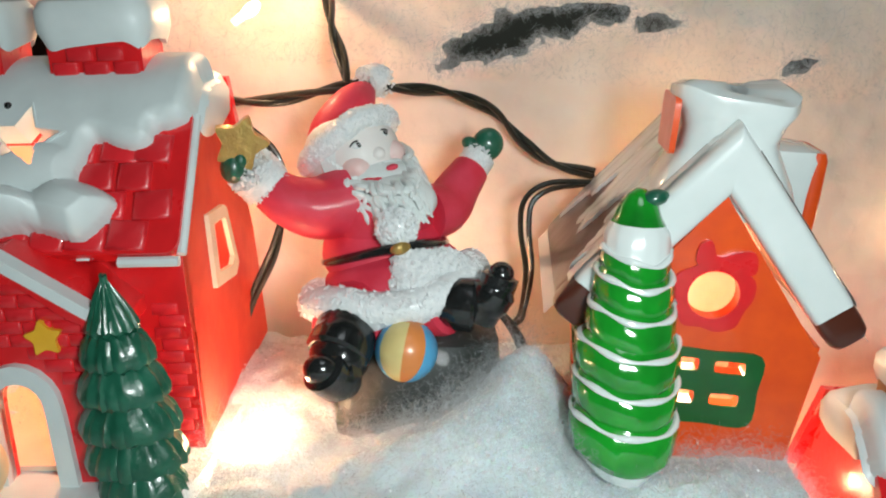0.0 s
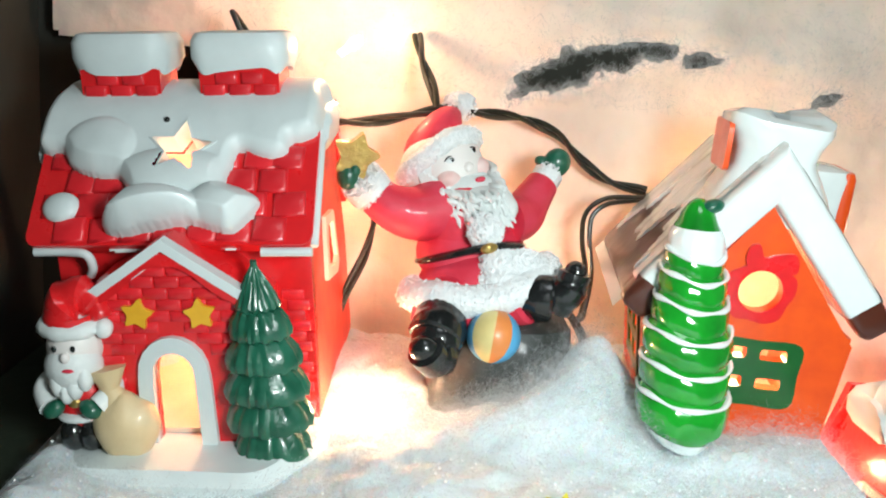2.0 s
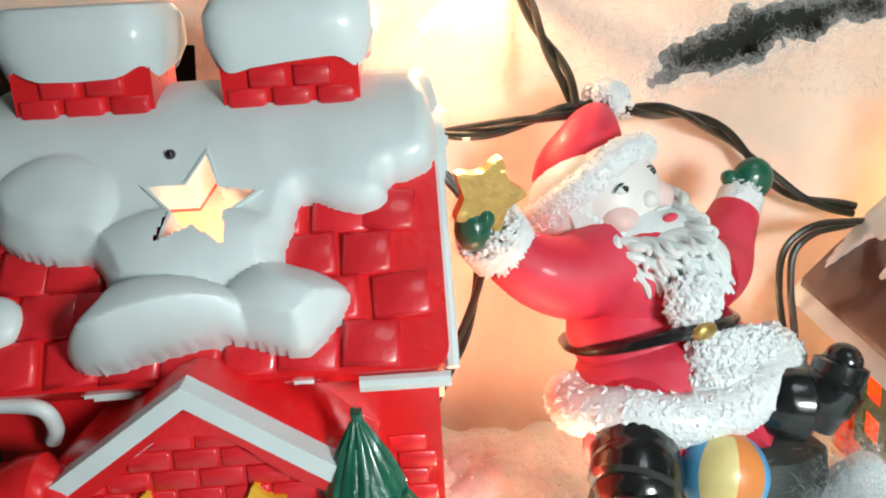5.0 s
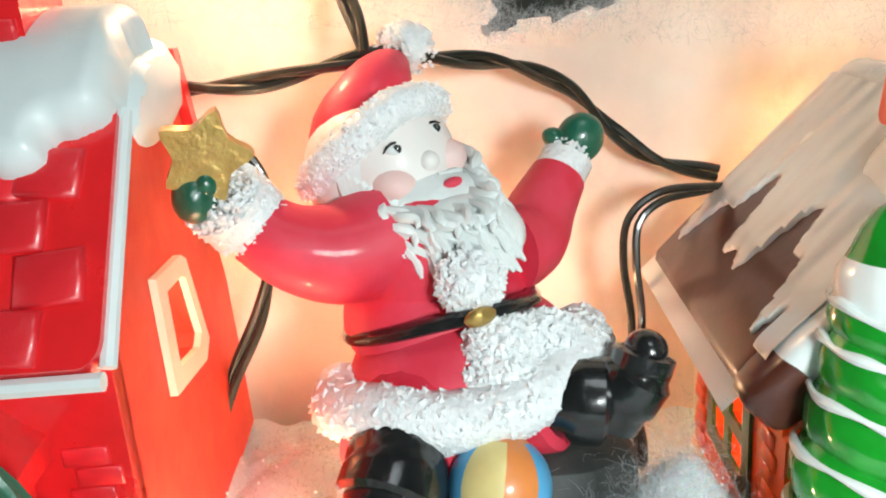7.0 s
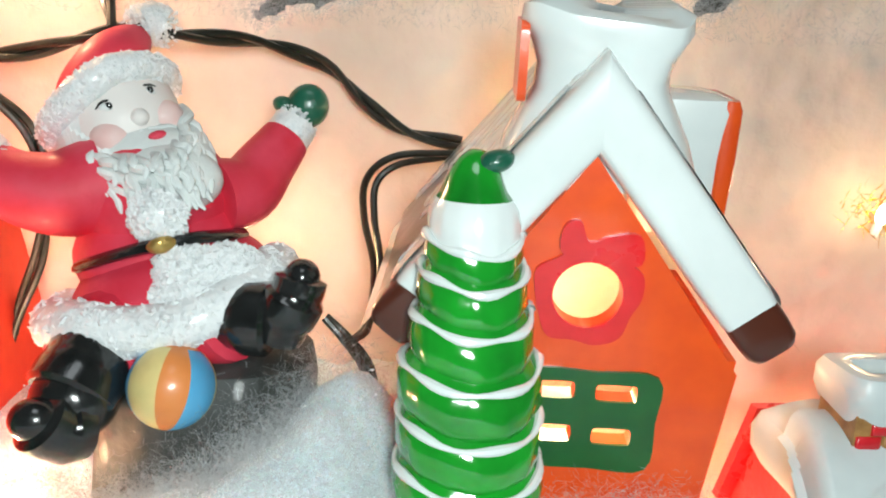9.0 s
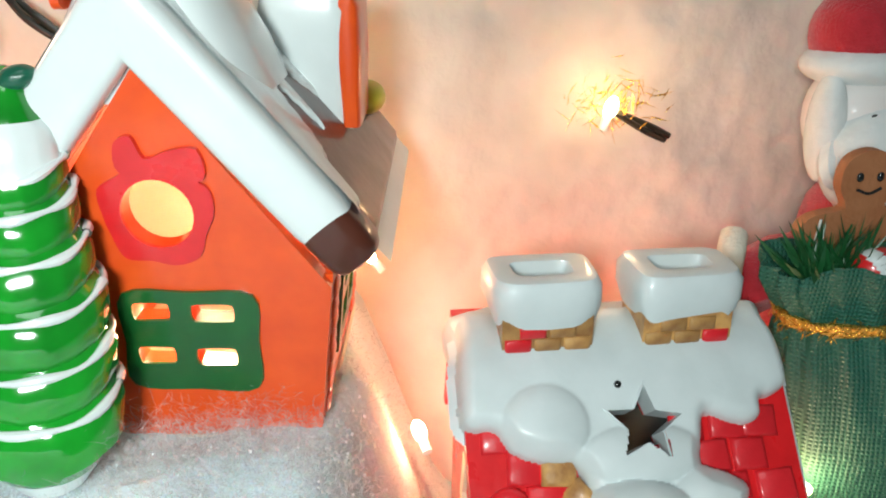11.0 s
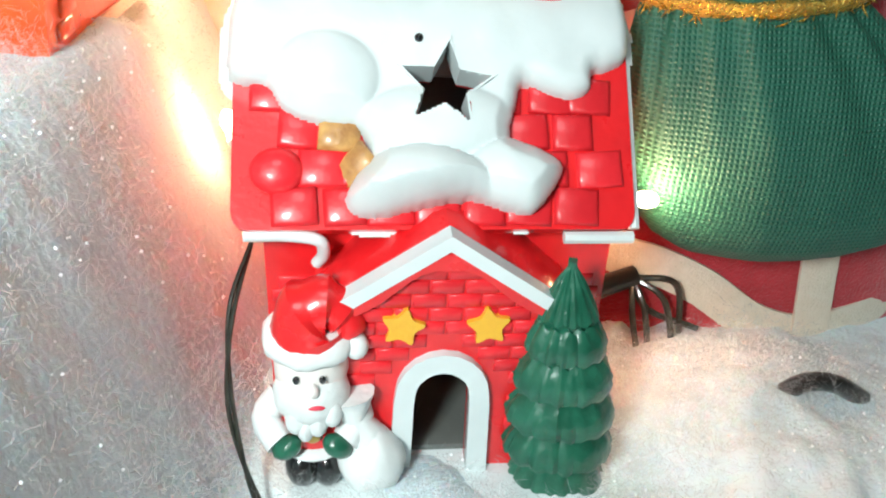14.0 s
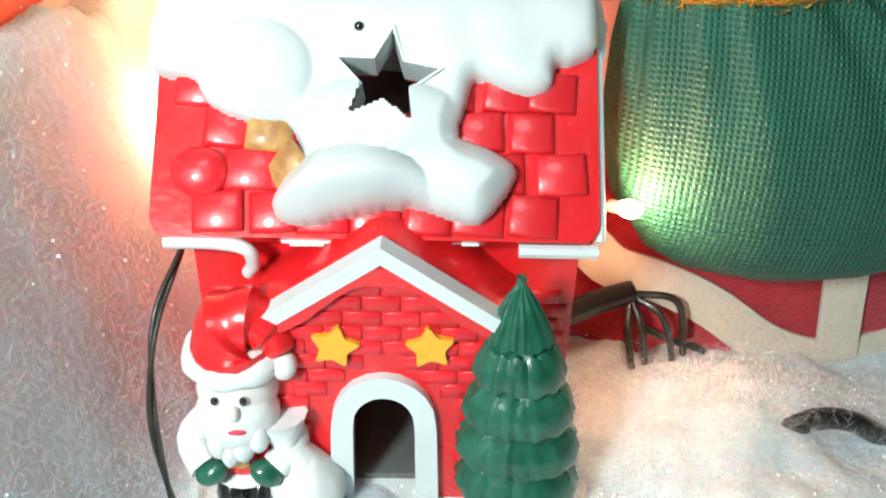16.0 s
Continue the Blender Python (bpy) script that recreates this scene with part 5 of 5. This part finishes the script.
outline = rounded([(-0.07, -0.28), (-0.075, -0.06), (-0.20, -0.05), (-0.235, 0.01), (-0.19, 0.06), (-0.09, 0.08), (-0.075, 0.10), (-0.105, 0.17), (-0.085, 0.26), (0.0, 0.295),
                   (0.085, 0.26), (0.105, 0.17), (0.075, 0.10), (0.09, 0.08), (0.19, 0.06), (0.235, 0.01), (0.20, -0.05), (0.075, -0.06), (0.07, -0.28)], 4)
plate(bm, outline, [], 0.05, gm)
bmesh.ops.bevel(bm, geom=[e for e in bm.edges if e.is_boundary], offset=0.01, segments=2, affect="EDGES")
ginger = base("gingerbread_figure", "brown felt gingerbread figure with stitched smile, stuck in the bag", "ornament", 0, 0, 0)
part("body", bm, GINGER, ginger)
for u in (-0.04, 0.035):
    bm = bmesh.new()
    ellipsoid(bm, gm(u, 0.20, -0.005), (0.014, 0.008, 0.018), 0, None, 10)
    part("eye", bm, BLACK, ginger)
bm = bmesh.new()
tube(bm, spline([gm(-0.045, 0.155, -0.004), gm(0.0, 0.14, -0.006), gm(0.045, 0.158, -0.004)], 4), 0.006, 0, 6)
part("smile", bm, BLACK, ginger)
for u in (-0.17, 0.16, 0.185):
    bm = bmesh.new()
    tube(bm, [gm(u, -0.04, -0.004), gm(u + 0.01, 0.05, -0.004)], 0.005, 0, 6)
    part("icing", bm, SNOW, ginger)

# ---- light string: cables, bulbs, tinsel ----


def twisted(name, label, pts, r=0.016, twist=9.0, wires=2, spread=1.0):
    bm = bmesh.new()
    line = spline(pts, 14)
    total = 0.0
    for w in range(wires):
        path, total = [], 0.0
        for i, p in enumerate(line):
            way = (line[min(i + 1, len(line) - 1)] - line[max(i - 1, 0)]).normalized()
            total += (p - line[i - 1]).length if i else 0
            up = Vector((0, -1, 0)) - way * way.dot(Vector((0, -1, 0)))
            up = up.normalized()
            sd = way.cross(up)
            a = total * twist + 2 * math.pi * w / wires
            path.append(p + (up * math.cos(a) + sd * math.sin(a)) * r * spread)
        tube(bm, path, r, 0, 8)
    return tagged(link(name, bm, CABLE), label, "cable", "light string cables")


twisted("light_cable", "twisted black light-string cable against the pale backdrop", [(-0.35, 1.22, 2.08), (-0.13, 1.20, 2.10), (0.15, 1.15, 2.13), (0.46, 1.135, 2.21), (0.69, 1.22, 2.21), (0.95, 1.40, 2.19), (1.18, 1.50, 2.11), (1.34, 1.46, 1.97), (1.50, 1.44, 1.87), (1.72, 1.42, 1.83)])
twisted("light_cable", "twisted black cable running up into the cotton", [(0.46, 1.14, 2.22), (0.43, 1.20, 2.32), (0.37, 1.34, 2.46), (0.33, 1.50, 2.60)])
twisted("light_cable", "black cable loop hanging beside the cottage", [(1.80, 1.36, 1.80), (1.62, 1.28, 1.80), (1.45, 1.24, 1.78), (1.36, 1.23, 1.70), (1.355, 1.22, 1.56), (1.39, 1.20, 1.36), (1.36, 1.10, 1.18), (1.30, 0.98, 1.14)], 0.014, 3, 2, 1.5)
twisted("light_cable", "black cable bending down into the cotton", [(1.20, 0.98, 1.24), (1.28, 0.96, 1.16), (1.36, 1.0, 1.02), (1.38, 1.0, 0.80)], 0.015, 4)
twisted("light_cable", "black cable curving down behind the figurine's arm", [(-0.02, 1.22, 2.0), (0.12, 1.22, 1.86), (0.17, 1.22, 1.66), (0.13, 1.22, 1.40), (0.04, 1.22, 1.17), (0.0, 1.2, 1.0)], 0.015, 6)
twisted("light_cable", "short black cable end behind the chimneys", [(-0.62, 1.15, 2.62), (-0.50, 1.05, 2.45), (-0.42, 1.0, 2.30)], 0.015, 6)
twisted("light_cable", "black cable half buried in cotton beside the house", [(2.86, 0.20, 0.36), (2.81, 0.05, 0.22), (2.80, -0.05, 0.02), (2.83, -0.12, -0.16), (2.88, -0.18, -0.30), (2.95, -0.24, -0.42)], 0.007, 9)
knot = base("cable_bundle", "bundle of dark cables bound with black tape", "cable", 0, 0, 0, group="light string cables")
bm = bmesh.new()
tube(bm, spline([(3.92, 0.62, -0.16), (4.08, 0.70, -0.14), (4.21, 0.74, -0.12)], 5), 0.042, 0, 12)
part("tape", bm, TAPE, knot, "black tape")
for n, end in enumerate(((4.42, 0.70, -0.36), (4.38, 0.62, -0.42), (4.28, 0.60, -0.46), (4.24, 0.58, -0.45), (4.50, 0.72, -0.36))):
    bm = bmesh.new()
    e = Vector(end)
    s_ = Vector((4.20, 0.73, -0.12))
    tube(bm, spline([s_, s_.lerp(e, 0.4) + Vector((0.07 - 0.03 * n, -0.03, 0.09 - 0.03 * n)), e], 8), 0.013, 0, 8)
    part("wire", bm, CABLE, knot)
bm = bmesh.new()
tube(bm, spline([(4.58, 0.20, -0.26), (4.68, 0.22, -0.225), (4.80, 0.24, -0.25), (4.94, 0.26, -0.34)], 6), 0.034, 0, 10)
tagged(link("cable_plug", bm, TAPE), "dark cable plug half hidden in cotton", "plug")

bulbs = ((0.0, 1.25, 2.52, 0.80), (0.20, 0.42, 0.86, 0.75), (0.95, 1.30, 1.30, 0.18), (3.60, 1.45, 1.58, 0.10), (4.075, 0.43, 0.37, 0.22), (2.72, 0.85, 0.45, 0.09),
         (2.55, 1.25, 1.05, 0.09), (-0.55, 0.72, 1.45, 0.8), (2.0, 0.66, 1.25, 0.9), (4.15, 0.30, -0.36, 0.08), (2.15, 1.42, 1.90, 0.14), (3.3, 1.3, 0.2, 0.30), (-0.15, 1.35, 1.6, 0.25))
bulb = base("light_bulb", "small glowing warm string-light bulb", "bulb", 0, 0, 0, group="string-light bulbs")
bm = bmesh.new()
ellipsoid(bm, (0, 0, 0), (0.028, 0.028, 0.05), 0, None, 14)
part("glass", bm, BULB, bulb, "glowing warm glass")
bm = bmesh.new()
tube(bm, [(0, 0, -0.10), (0, 0, -0.045)], 0.02, 0, 10)
part("socket", bm, SNOW, bulb, "pale socket")
for n, (x, y, z, power) in enumerate(bulbs):
    m = pose(x / 10, y / 10, z / 10, 70 * math.sin(n * 2.1), 50 * math.cos(n * 1.7), 0)
    if n == 0:
        bulb.matrix_basis = m
    else:
        copy_thing(bulb, m)
    ob = lamp("bulb_glow", "POINT", (x, y - 0.06, z + 0.02), power * 0.5, (1.0, 0.60, 0.34), 0.006)

# gold tinsel tuft on the backdrop and the little foil star on the snow
rng = random.Random(8)
bm = bmesh.new()
for _ in range(160):
    p = Vector((3.62 + rng.gauss(0, 0.10), 1.47 + rng.gauss(0, 0.03), 1.60 + rng.gauss(0, 0.06)))
    d = Vector((rng.gauss(0, 1), rng.gauss(0, 0.6), rng.gauss(0, 1))).normalized() * rng.uniform(0.02, 0.06)
    e = Vector((rng.gauss(0, 1), rng.gauss(0, 1), rng.gauss(0, 1))).normalized() * 0.008
    bm.faces.new([bm.verts.new(q) for q in (p - d, p + e, p + d)])
tagged(link("tinsel_tuft", bm, TINSEL, smooth=False), "tuft of gold tinsel round a bulb on the backdrop", "tinsel")
twisted("light_cable", "short brown cable end under the tinsel tuft", [(3.62, 1.45, 1.56), (3.74, 1.44, 1.50), (3.86, 1.46, 1.44)], 0.014, 8)
bm = bmesh.new()
plate(bm, star_line(0, 0, 0.075, 0.45, 0.3), [], 0.006, lambda u, v, w: (0.97 + u, -0.56 + v * 0.9, ground_height(0.97, -0.56) + 0.045 + v * 0.4 + w))
tagged(link("foil_star", bm, YELLOW, smooth=False), "little yellow foil star lying on the snow", "star")
